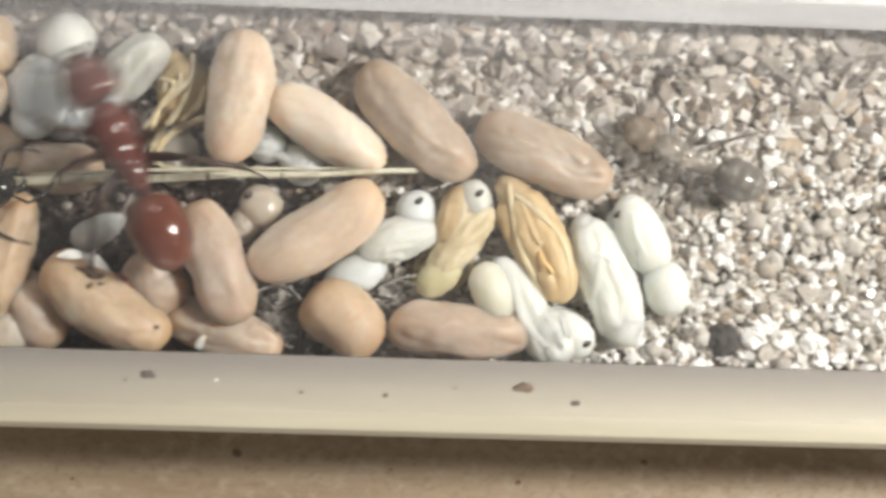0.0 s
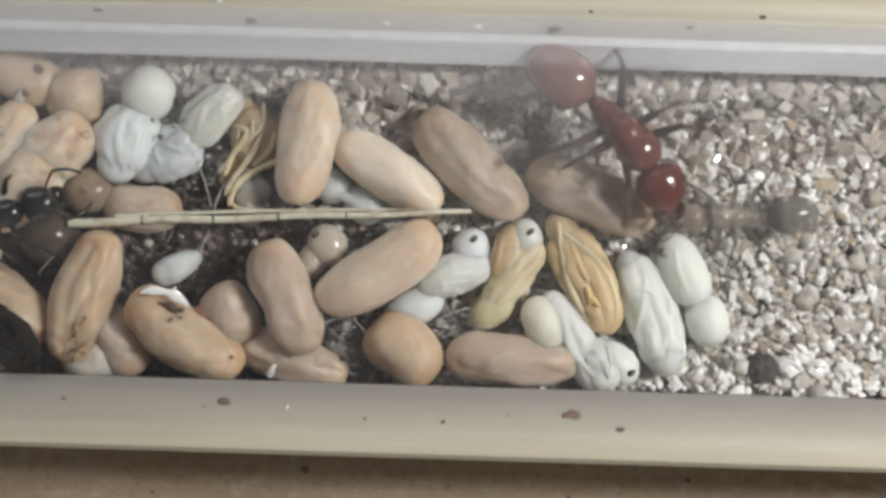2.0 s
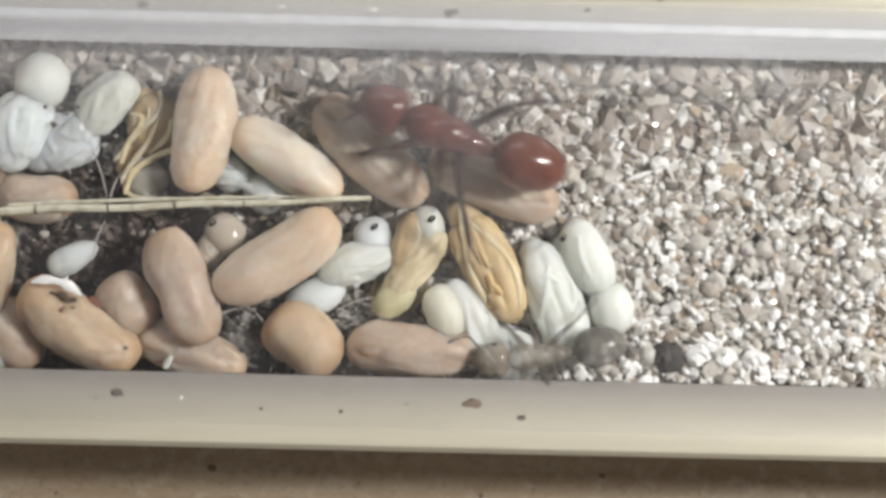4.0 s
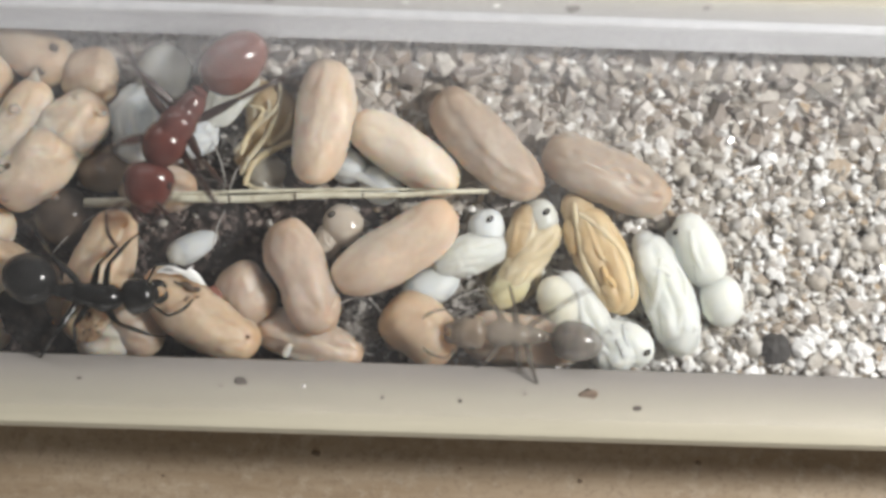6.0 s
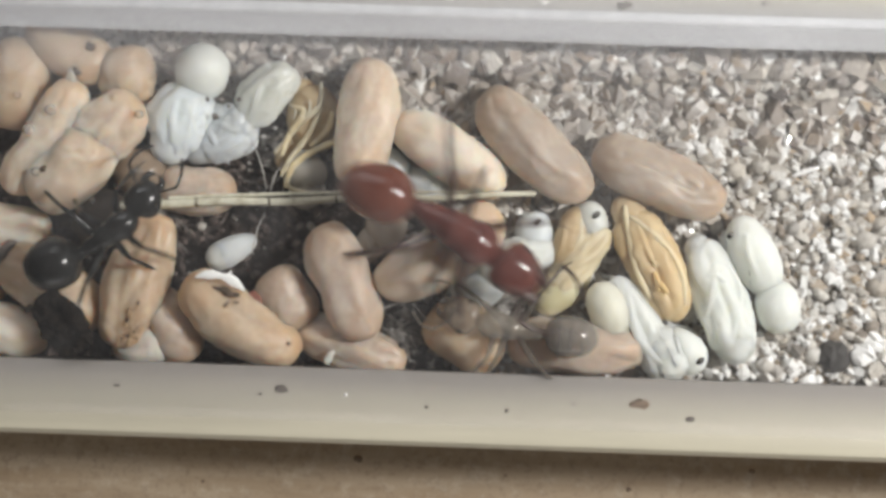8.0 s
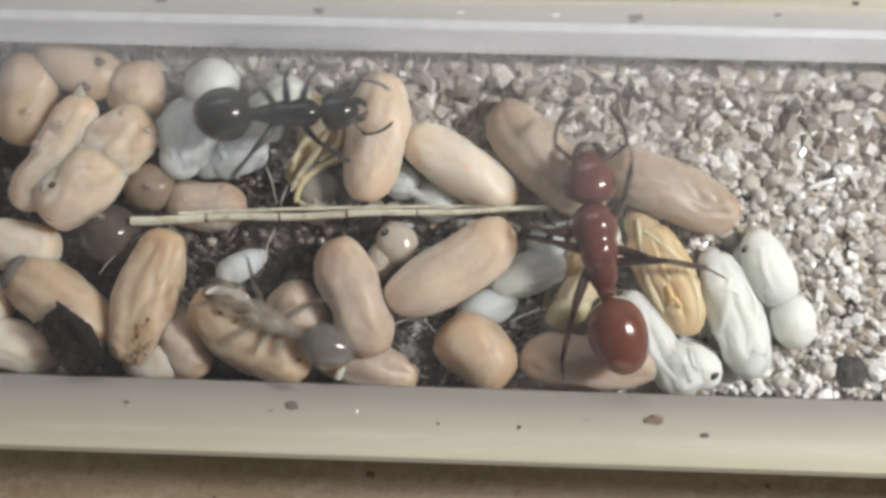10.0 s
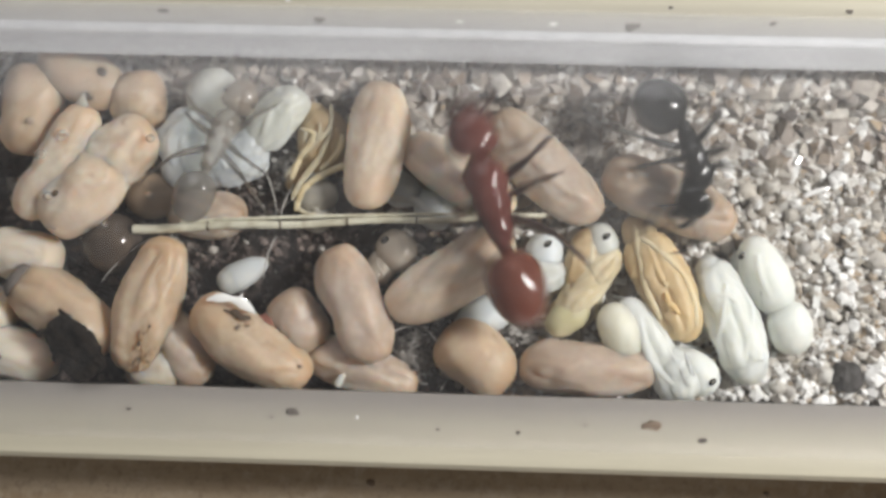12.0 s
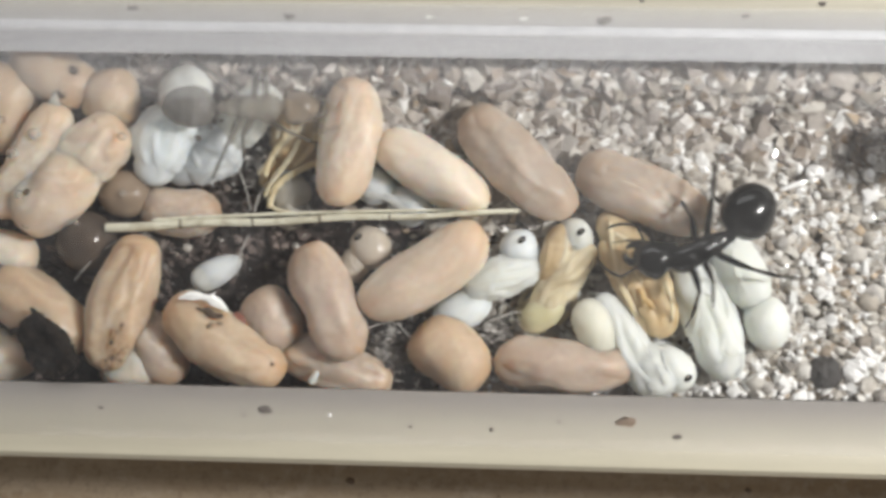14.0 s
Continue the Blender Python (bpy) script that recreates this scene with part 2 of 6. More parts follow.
STRAW_NODE = material("straw_node", (0.13, 0.10, 0.06), 0.6)
MICA = material("white_flake", (0.9, 0.9, 0.88), 0.22)
bump(MICA, noise_tex(MICA, 1500, 4, 0.7), 0.35, 0.0003)
shader(MICA).inputs["Coat Weight"].default_value = 0.8
QUARTZ = material("quartz", (0.90, 0.895, 0.88), 0.06)
shader(QUARTZ).inputs["Coat Weight"].default_value = 0.6
DARK_STONE = material("dark_stone", (0.06, 0.055, 0.052), 0.6)
bump(DARK_STONE, noise_tex(DARK_STONE, 1600, 5, 0.7), 0.6, 0.0003)
STAIN = material("brown_stain", (0.40, 0.27, 0.16), 0.7)
UMBER = material("umber_dirt", (0.09, 0.062, 0.042), 0.8)
RUST = material("rusty_scrap", (0.24, 0.09, 0.06), 0.7)

# trough plastic
LINING = material("frosted_lining", (0.52, 0.49, 0.475), 0.5)
SOCK = node(LINING, "ShaderNodeMapping", Scale=(0.12, 1.0, 1.0))
link(LINING, coords(LINING), SOCK.inputs["Vector"])
_frost = ramp(LINING, noise_tex(LINING, 900, 5, 0.6, SOCK.outputs["Vector"]), [(0.3, (0.40, 0.405, 0.42)), (0.7, (0.48, 0.485, 0.50))])
_cut = LINING.node_tree.nodes.new("ShaderNodeSeparateXYZ")
link(LINING, coords(LINING), _cut.inputs[0])
# grey turns to cream towards the outer edge
_cream_edge = node(LINING, "ShaderNodeMapRange")
for _k, _v in (("From Min", 0.0097), ("From Max", 0.0108), ("To Min", 0.0), ("To Max", 0.75)):
    _cream_edge.inputs[_k].default_value = _v
link(LINING, _cut.outputs["Y"], _cream_edge.inputs["Value"])
base(LINING, mix_rgb(LINING, _cream_edge.outputs["Result"], _frost, (0.545, 0.505, 0.41)))
bump(LINING, noise_tex(LINING, 500, 3, 0.5, SOCK.outputs["Vector"]), 0.12, 0.0002)
shader(LINING).inputs["Roughness"].default_value = 0.3
shader(LINING).inputs["Coat Weight"].default_value = 1.0
shader(LINING).inputs["Coat Roughness"].default_value = 0.12
# pale strip that paints in the highlight along the lip
LIP_GLINT = material("painted_glint", (0.62, 0.63, 0.66), 0.4)
base(LIP_GLINT, ramp(LIP_GLINT, noise_tex(LIP_GLINT, 1100, 5, 0.7), [(0.3, (0.52, 0.53, 0.56)), (0.6, (0.66, 0.67, 0.70))]))
RAIL = material("cream_rail", (0.6, 0.555, 0.46), 0.55)
_map = node(RAIL, "ShaderNodeMapping", Scale=(0.08, 1.0, 1.0))
link(RAIL, coords(RAIL), _map.inputs["Vector"])
_c = ramp(RAIL, noise_tex(RAIL, 700, 5, 0.6, _map.outputs["Vector"]), [(0.3, (0.55, 0.51, 0.39)), (0.7, (0.65, 0.605, 0.47))])
# shade of the near rim's inner slope, put into the colour as grey
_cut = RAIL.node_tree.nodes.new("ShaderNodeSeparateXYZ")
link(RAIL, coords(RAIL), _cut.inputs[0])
_slope_shade = node(RAIL, "ShaderNodeMapRange")
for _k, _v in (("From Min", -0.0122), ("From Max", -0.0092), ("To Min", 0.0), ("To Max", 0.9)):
    _slope_shade.inputs[_k].default_value = _v
link(RAIL, _cut.outputs["Y"], _slope_shade.inputs["Value"])
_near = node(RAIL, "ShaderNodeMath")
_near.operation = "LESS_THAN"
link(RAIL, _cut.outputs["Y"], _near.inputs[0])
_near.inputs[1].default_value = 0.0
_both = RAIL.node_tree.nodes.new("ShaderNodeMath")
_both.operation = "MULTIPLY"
link(RAIL, _slope_shade.outputs["Result"], _both.inputs[0])
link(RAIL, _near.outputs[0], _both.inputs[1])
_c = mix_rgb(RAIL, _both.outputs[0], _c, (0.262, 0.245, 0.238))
# and a paler grey blended over the inner side of the far rim
_far_grey = node(RAIL, "ShaderNodeMapRange")
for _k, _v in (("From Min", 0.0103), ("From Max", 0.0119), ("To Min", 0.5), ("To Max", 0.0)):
    _far_grey.inputs[_k].default_value = _v
link(RAIL, _cut.outputs["Y"], _far_grey.inputs["Value"])
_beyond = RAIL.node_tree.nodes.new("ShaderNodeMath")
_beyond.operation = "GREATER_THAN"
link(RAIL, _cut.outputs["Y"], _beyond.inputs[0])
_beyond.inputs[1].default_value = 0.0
_far_mix = RAIL.node_tree.nodes.new("ShaderNodeMath")
_far_mix.operation = "MULTIPLY"
link(RAIL, _far_grey.outputs["Result"], _far_mix.inputs[0])
link(RAIL, _beyond.outputs[0], _far_mix.inputs[1])
base(RAIL, mix_rgb(RAIL, _far_mix.outputs[0], _c, (0.47, 0.46, 0.45)))
bump(RAIL, noise_tex(RAIL, 2500, 3, 0.6), 0.05, 0.0001)

# clear cover: transparent with real gloss, a film of dust and painted haze
COVER = bpy.data.materials.new("clear_cover")
COVER.use_nodes = True
_t = COVER.node_tree
_t.nodes.remove(_t.nodes["Principled BSDF"])
_clear = node(COVER, "ShaderNodeBsdfTransparent", Color=(0.985, 0.985, 0.98, 1))
_gloss = node(COVER, "ShaderNodeBsdfAnisotropic", Roughness=0.1)
_dust_haze = node(COVER, "ShaderNodeBsdfDiffuse", Color=(0.58, 0.58, 0.583, 1))
_fr = node(COVER, "ShaderNodeFresnel", IOR=1.3)
_m1 = _t.nodes.new("ShaderNodeMixShader")
_m2 = _t.nodes.new("ShaderNodeMixShader")
link(COVER, _fr.outputs[0], _m1.inputs[0])
link(COVER, _clear.outputs[0], _m1.inputs[1])
link(COVER, _gloss.outputs[0], _m1.inputs[2])
# painted haze: thin all over, thicker on the far slope and in one patch
_cut = COVER.node_tree.nodes.new("ShaderNodeSeparateXYZ")
link(COVER, coords(COVER), _cut.inputs[0])


def map_range(m, value, a, b, c, d):
    n = m.node_tree.nodes.new("ShaderNodeMapRange")
    n.interpolation_type = "SMOOTHSTEP"
    for k, v in zip(("From Min", "From Max", "To Min", "To Max"), (a, b, c, d)):
        n.inputs[k].default_value = v
    link(m, value, n.inputs["Value"])
    return n.outputs["Result"]


def maths(m, kind, a, b):
    n = m.node_tree.nodes.new("ShaderNodeMath")
    n.operation = kind
    for sock, v in ((n.inputs[0], a), (n.inputs[1], b)):
        if isinstance(v, bpy.types.NodeSocket):
            link(m, v, sock)
        else:
            sock.default_value = v
    return n.outputs[0]


# far slope's film paints in the reflection haze there
_far = map_range(COVER, _cut.outputs["Y"], 0.0015, 0.0085, 0.0, 0.075)
_far = maths(COVER, "MULTIPLY", _far, map_range(COVER, _cut.outputs["X"], -0.014, 0.002, 1.35, 0.75))
_gap = node(COVER, "ShaderNodeVectorMath")
_gap.operation = "DISTANCE"
_gap.inputs[1].default_value = (0.0072, 0.0045, 0.0085)
link(COVER, coords(COVER), _gap.inputs[0])
_haze_patch = map_range(COVER, _gap.outputs["Value"], 0.001, 0.0075, 0.06, 0.0)
_cloud = ramp(COVER, noise_tex(COVER, 140, 5, 0.6), [(0.36, (0.45, 0.45, 0.45)), (0.68, (1.0, 1.0, 1.0))])
# extra pale film that brightens the far lip
_rim_haze = map_range(COVER, _cut.outputs["Y"], 0.0079, 0.0086, 0.0, 0.10)
_film = maths(COVER, "ADD", maths(COVER, "ADD", maths(COVER, "MULTIPLY", maths(COVER, "ADD", _far, _haze_patch), _cloud), _rim_haze),
              ramp(COVER, noise_tex(COVER, 420, 4, 0.6), [(0.42, (0.018, 0.018, 0.018)), (0.8, (0.055, 0.055, 0.055))]))
link(COVER, _film, _m2.inputs[0])
link(COVER, _m1.outputs[0], _m2.inputs[1])
link(COVER, _dust_haze.outputs[0], _m2.inputs[2])
link(COVER, _m2.outputs[0], _t.nodes["Material Output"].inputs["Surface"])

# table and room
TABLE = material("tan_board", (0.45, 0.34, 0.24), 0.55)
_map = node(TABLE, "ShaderNodeMapping", Scale=(0.1, 1.0, 1.0))
link(TABLE, coords(TABLE), _map.inputs["Vector"])
_c = ramp(TABLE, noise_tex(TABLE, 420, 6, 0.65, _map.outputs["Vector"]), [(0.3, (0.34, 0.25, 0.16)), (0.7, (0.56, 0.46, 0.34))])
_c = mix_rgb(TABLE, ramp(TABLE, noise_tex(TABLE, 130, 5, 0.6, _map.outputs["Vector"]), [(0.45, (0, 0, 0)), (0.7, (0.55, 0.55, 0.55))]), _c, (0.36, 0.25, 0.15))
_c = mix_rgb(TABLE, ramp(TABLE, noise_tex(TABLE, 2200, 4, 0.7), [(0.5, (0, 0, 0)), (0.66, (0.55, 0.55, 0.55))]), _c, (0.29, 0.215, 0.15))
_c = mix_rgb(TABLE, ramp(TABLE, noise_tex(TABLE, 900, 4, 0.7), [(0.52, (0, 0, 0)), (0.7, (0.5, 0.5, 0.5))]), _c, (0.62, 0.54, 0.43))
base(TABLE, _c)
bump(TABLE, noise_tex(TABLE, 1800, 4, 0.6), 0.12, 0.0001)
PLASTER = material("room_plaster", (0.75, 0.74, 0.73), 0.9)
base(PLASTER, ramp(PLASTER, noise_tex(PLASTER, 3, 4, 0.6), [(0.3, (0.71, 0.70, 0.69)), (0.7, (0.78, 0.77, 0.76))]))
CARPET = material("room_floor", (0.25, 0.2, 0.16), 0.9)
base(CARPET, ramp(CARPET, noise_tex(CARPET, 9, 4, 0.6), [(0.3, (0.2, 0.16, 0.13)), (0.7, (0.3, 0.24, 0.19))]))
LIGHT_SPECK = material("pale_speck", (0.85, 0.84, 0.82), 0.4)
DARK_SPECK = material("dark_speck", (0.15, 0.13, 0.115), 0.8)
BROWN_SPECK = material("brown_speck", (0.22, 0.16, 0.115), 0.8)
DROP = material("clear_drop", (0.95, 0.95, 0.95), 0.05)
shader(DROP).inputs["Transmission Weight"].default_value = 0.9
shader(DROP).inputs["IOR"].default_value = 1.33


# ---- mesh helpers, all in millimetres ----
def mesh(name, verts, faces, mat, smooth=True):
    me = bpy.data.meshes.new(name)
    me.from_pydata([(v[0] * MM, v[1] * MM, v[2] * MM) for v in verts], [], faces)
    me.materials.append(mat)
    if smooth:
        me.polygons.foreach_set("use_smooth", [True] * len(me.polygons))
        if smooth == "sharp":
            me.set_sharp_from_angle(angle=radians(35))
    me.update()
    return me


def part(name, geo, mat, parent, label="", smooth=True):
    ob = new(name, mesh(name, geo[0], geo[1], mat, smooth))
    ob.parent = parent
    if label:
        tagged(ob, label)
    return ob


def thing(name, m, label, category, group="", kind=""):
    root = new(name)
    root.empty_display_size = 0.001
    root.matrix_world = m
    return tagged(root, label, category, group, kind)


def mpose(x, y, z, rx=0, ry=0, rz=0):
    return pose(x * MM, y * MM, z * MM, rx, ry, rz)


def ovoid(length, width, height, power=2.4, taper=0.0, rough=0.0, seed=0, centre=(0, 0, 0), rings=18, around=20, waist=0.0, flat=0.0, groove=0.0, pleat=0.0, folds=6, twist=0.0, bend=0.0, grain=0.5, wrinkle=0.0):
    """A smooth closed body along x. power > 2 squares its ends, taper makes the +x end slimmer, rough dents it."""
    verts, faces = [], []
    off = Vector((seed * 7.31, seed * 3.17, seed * 1.93))
    for i in range(1, rings):
        a = math.pi * i / rings
        x = -math.cos(a)
        x = math.copysign(abs(x) ** (0.92), x)
        r = (1 - abs(x) ** power) ** (1 / power) * (1 - taper * x) * (1 - waist * math.exp(-(x / 0.25) ** 2))
        for k in range(around):
            b = 2 * math.pi * k / around
            p = Vector((x, math.cos(b) * r, math.sin(b) * r))
            d = 1 + rough * noise.noise(p * 1.4 + off) + grain * rough * noise.noise(Vector((p.x * 7.0, p.y * 3.6, p.z * 3.6)) + off)
            if wrinkle:
                d -= wrinkle * max(0.0, 1 - 7 * abs(noise.noise(Vector((p.x * 1.5, p.y * 1.3, p.z * 1.3)) + off * 2.1))) * min(1.0, 0.35 + abs(noise.noise(p * 0.9 - off)) * 2)
            if pleat and p.z > -0.3 * r:
                ridge = abs(math.sin(folds * (b - math.pi / 2) / 2 + twist * x + 0.8 * noise.noise(Vector((x * 2, b, seed)))))
                d += pleat * (ridge ** 0.6 - 0.6) * min(1.0, 1.6 * (1 - x * x))
            if groove and p.z > 0:
                d -= groove * (1 - x * x) * math.exp(-((p.y - 0.28 * math.sin(1.8 * x + seed)) / 0.16) ** 2)
            z = p.z * d
            if flat and z > 0:
                z *= 1 - flat
            verts.append((centre[0] + x * length / 2, centre[1] + (p.y * d + bend * (0.4 - x * x)) * width / 2, centre[2] + z * height / 2))
    for i in range(rings - 2):
        for k in range(around):
            a, b = i * around + k, i * around + (k + 1) % around
            faces.append((a, a + around, b + around, b))
    n = len(verts)
    verts += [(centre[0] - length / 2, centre[1], centre[2]), (centre[0] + length / 2, centre[1], centre[2])]
    for k in range(around):
        faces.append((n, k, (k + 1) % around))
        faces.append((n + 1, n - around + (k + 1) % around, n - around + k))
    return verts, faces


def tube(points, radii, around=8, squash=1.0):
    """A closed tapering tube through points."""
    pts = [Vector(p) for p in points]
    verts, faces = [], []
    for i, p in enumerate(pts):
        d = (pts[min(i + 1, len(pts) - 1)] - pts[max(i - 1, 0)]).normalized()
        u = d.cross(Vector((0, 0, 1)))
        u = u.normalized() if u.length > 1e-3 else Vector((1, 0, 0))
        v = u.cross(d)
        for k in range(around):
            a = 2 * math.pi * k / around
            verts.append(tuple(p + (u * math.cos(a) + v * math.sin(a) * squash) * radii[i]))
    for i in range(len(pts) - 1):
        for k in range(around):
            a, b = i * around + k, i * around + (k + 1) % around
            faces.append((a, b, b + around, a + around))
    faces.append(tuple(range(around)))
    faces.append(tuple(range(len(verts) - around, len(verts)))[::-1])
    return verts, faces


def join(*geos):
    verts, faces = [], []
    for v, f in geos:
        n = len(verts)
        verts += v
        faces += [tuple(i + n for i in face) for face in f]
    return verts, faces


def curve_points(p0, p1, p2, n=7):
    a, b, c = Vector(p0), Vector(p1), Vector(p2)
    return [tuple(a * (1 - t) ** 2 + b * 2 * t * (1 - t) + c * t * t) for t in (i / (n - 1) for i in range(n))]


def box(x0, y0, z0, x1, y1, z1):
    v = [(x0, y0, z0), (x1, y0, z0), (x1, y1, z0), (x0, y1, z0), (x0, y0, z1), (x1, y0, z1), (x1, y1, z1), (x0, y1, z1)]
    return v, [(0, 3, 2, 1), (4, 5, 6, 7), (0, 1, 5, 4), (1, 2, 6, 5), (2, 3, 7, 6), (3, 0, 4, 7)]


def extrude_profile(profile, x0, x1, steps=1):
    """A closed profile of (y, z) swept along x."""
    n = len(profile)
    verts, faces = [], []
    for s in range(steps + 1):
        x = x0 + (x1 - x0) * s / steps
        verts += [(x, y, z) for y, z in profile]
    for s in range(steps):
        for k in range(n):
            a, b = s * n + k, s * n + (k + 1) % n
            faces.append((a, b, b + n, a + n))
    m = len(verts)
    verts += verts[:n] + verts[m - n:m]
    faces.append(tuple(range(m, m + n))[::-1])
    faces.append(tuple(range(m + n, m + 2 * n)))
    return verts, faces


def setting(name, geo, mat, label, category, smooth=False):
    ob = new(name, mesh(name, geo[0], geo[1], mat, smooth))
    return tagged(ob, label, category, kind="structure")


# ---- room and table ----
TABLE_Z = -7.5
MID = 2.57
setting("table_top", box(-700, -450, TABLE_Z - 22, 700, 450, TABLE_Z), TABLE, "tan board table top with faint brown grain", "table")
# unseen room, added to close the space and bounce fill light
setting("room_ground", box(-1900, -1900, -790, 1900, 1900, -760), CARPET, "unseen dull brown room floor under the table", "floor")
setting("ceiling", box(-1900, -1900, 1500, 1900, 1900, 1530), PLASTER, "unseen off-white ceiling that bounces light over the table", "ceiling")
setting("wall_north", box(-1900, 1900, -790, 1900, 1930, 1530), PLASTER, "unseen off-white plaster wall that bounces light", "wall")
setting("wall_south", box(-1900, -1930, -790, 1900, -1900, 1530), PLASTER, "unseen off-white plaster wall that bounces light", "wall")
setting("wall_east", box(1900, -1930, -790, 1930, 1930, 1530), PLASTER, "unseen off-white plaster wall that bounces light", "wall")
setting("wall_west", box(-1930, -1930, -790, -1900, 1930, 1530), PLASTER, "unseen off-white plaster wall that bounces light", "wall")


# ---- the nest trough ----
def arc(cy, cz, ry, rz, a0, a1, n):
    return [(cy + ry * math.cos(radians(a0 + (a1 - a0) * i / (n - 1))), cz + rz * math.sin(radians(a0 + (a1 - a0) * i / (n - 1)))) for i in range(n)]


trough = thing("nest_trough", mpose(0, MID, 0), "long cream plastic ant nest trough with a clear curved cover", "ant nest")
X0, X1 = -95, 95
# shell: outer half pipe, rounded rails, inner floor
shell = []
NEAR_RIM = [(-8.9, 3.7), (-9.3, 4.1), (-9.9, 4.5), (-10.6, 4.85), (-11.3, 5.05), (-11.9, 5.15), (-12.35, 5.1), (-12.62, 4.75), (-12.76, 4.1), (-12.82, 3.3), (-12.85, 1.5)]
shell += [(-9.3, -3.0), (-9.3, 2.2), (-9.0, 2.9), (-8.87, 3.3)] + NEAR_RIM
shell += [(-12.83, 0.0)] + arc(-8.83, -1.0, 4.0, 6.5, 180, 270, 9)
shell += arc(8.65, -1.0, 4.0, 6.5, 270, 360, 9) + [(12.65, -1.0)]
shell += arc(11.525, 4.9, 1.125, 1.5, 0, 180, 17)
shell += [(10.4, -3.0)]
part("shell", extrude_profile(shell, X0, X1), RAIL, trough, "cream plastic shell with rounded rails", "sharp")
far = [(10.75, 5.94), (10.4, 5.62), (10.0, 5.42)] + arc(9.72, 5.2, 0.24, 0.22, 40, 150, 9) + [(9.4, 5.15), (9.0, 4.95), (8.6, 4.65), (8.45, 4.45), (8.5, 4.2), (10.396, 4.0)]
part("inner_lip", extrude_profile(far, X0, X1), LINING, trough, "greyish frosted inner lip of the trough", "sharp")
# raised strip added to carry the painted highlight
part("lip_glint", extrude_profile([(10.05, 5.38)] + arc(9.74, 5.36, 0.26, 0.12, 15, 165, 9) + [(9.42, 5.1)], X0, X1), LIP_GLINT, trough, "pale strip along the lip, a painted glint", "sharp")
top = [(11.35 - 22.7 * i / 44, 5.9 + 3.6 * (1 - ((11.35 - 22.7 * i / 44) / 11.35) ** 2)) for i in range(45)]
cover = part("cover", extrude_profile(top + [(u, z - 0.5 * min(1.0, (11.35 - abs(u)) / 2.0)) for u, z in top[-2:0:-1]], X0, X1), COVER, trough, "clear curved cover with a dusty film and painted haze", "sharp")
cover.visible_shadow = False


def speck(x, y, z, size, mat, name="dust_speck", label="small dark dust speck on the rim", flat=0.22, turn=0, stretch=1.5, category="dust"):
    ob = new(name, mesh(name, *ovoid(size * stretch, size, size * flat, 2.0, 0, 0.04 if mat is DROP else 1.0, x * 3.1 + y, rings=8, around=9), mat))
    ob.matrix_world = mpose(x, y, z, 0, 0, turn)
    return tagged(ob, label, category, "specks of dust")


for x, y, size, mat, turn in ((-9.78, -7.46, 0.42, DARK_SPECK, -25), (8.76, -7.63, 0.55, BROWN_SPECK, 10), (-6.46, -7.6, 0.16, LIGHT_SPECK, 80),
                              (1.91, -8.1, 0.16, DARK_SPECK, 70), (11.34, -8.22, 0.26, DARK_SPECK, 15), (-18.4, -7.5, 0.18, DARK_SPECK, 0),
                              (-2.25, -8.05, 0.12, DARK_SPECK, 0), (-10.9, -7.7, 0.12, DARK_SPECK, 30), (5.35, -7.65, 0.12, DARK_SPECK, 0),
                              (7.21, 12.95, 0.42, DARK_SPECK, 20), (-16.87, 13.2, 0.32, DARK_SPECK, 0), (-8.82, 12.95, 0.34, DARK_SPECK, 15),
                              (14.27, 13.2, 0.24, DARK_SPECK, 40), (8.99, 13.75, 0.14, DARK_SPECK, 0), (3.14, 12.95, 0.24, LIGHT_SPECK, 30),
                              (-1.75, 13.1, 0.36, LIGHT_SPECK, -20), (-10.38, 13.9, 0.3, LIGHT_SPECK, 60), (17.92, 13.75, 0.2, DARK_SPECK, -5)):
    u = abs(y - MID) - 11.525
    high = 4.9 + 1.5 * math.sqrt(max(0.0, 1 - (u / 1.125) ** 2)) if abs(u) < 1.1 else 5.6
    for (u0, z0), (u1, z1) in zip(NEAR_RIM, NEAR_RIM[1:]):
        if u1 <= y - MID <= u0:
            high = z0 + (z1 - z0) * (y - MID - u0) / (u1 - u0)
    speck(x, y, high, size * 1.3, mat, turn=turn,
          label="pale dust speck on the rim" if mat is LIGHT_SPECK else "brown crumb stuck on the rim" if mat is BROWN_SPECK else "small dark dust speck on the rim")
for x, y, size in ((-6.58, -12.92, 0.46), (17.29, -12.84, 0.34), (9.91, -14.2, 0.3), (-16.0, -14.6, 0.22), (2.4, -13.6, 0.16)):
    speck(x, y, TABLE_Z + 0.03, size * 0.8, BROWN_SPECK, label="brown crumb lying on the table board", flat=0.25)


# ---- sand and soil ----
def ease(v):
    v = min(1.0, max(0.0, v))
    return v * v * (3 - 2 * v)


def ground_height(x, y):
    """Gently uneven bed, banked up against the far wall."""
    return 1.8 * ease((y - 8.7) / 2.2) * ease((x + 19.5) / 3.5) + 0.35 * noise.noise(Vector((x * 0.16, y * 0.2, 0.3))) + 0.12 * noise.noise(Vector((x * 0.6, y * 0.6, 1.3)))


def bed():
    nx, ny = 150, 46
    verts, faces = [], []
    for i in range(nx + 1):
        for j in range(ny + 1):
            x, y = -92 + 184 * i / nx, -9.14 + 18.28 * j / ny
            verts.append((x, y + MID, ground_height(x, y + MID) - 0.35))
    for i in range(nx):
        for j in range(ny):
            a = i * (ny + 1) + j
            faces.append((a, a + ny + 1, a + ny + 2, a + 1))
    return verts, faces


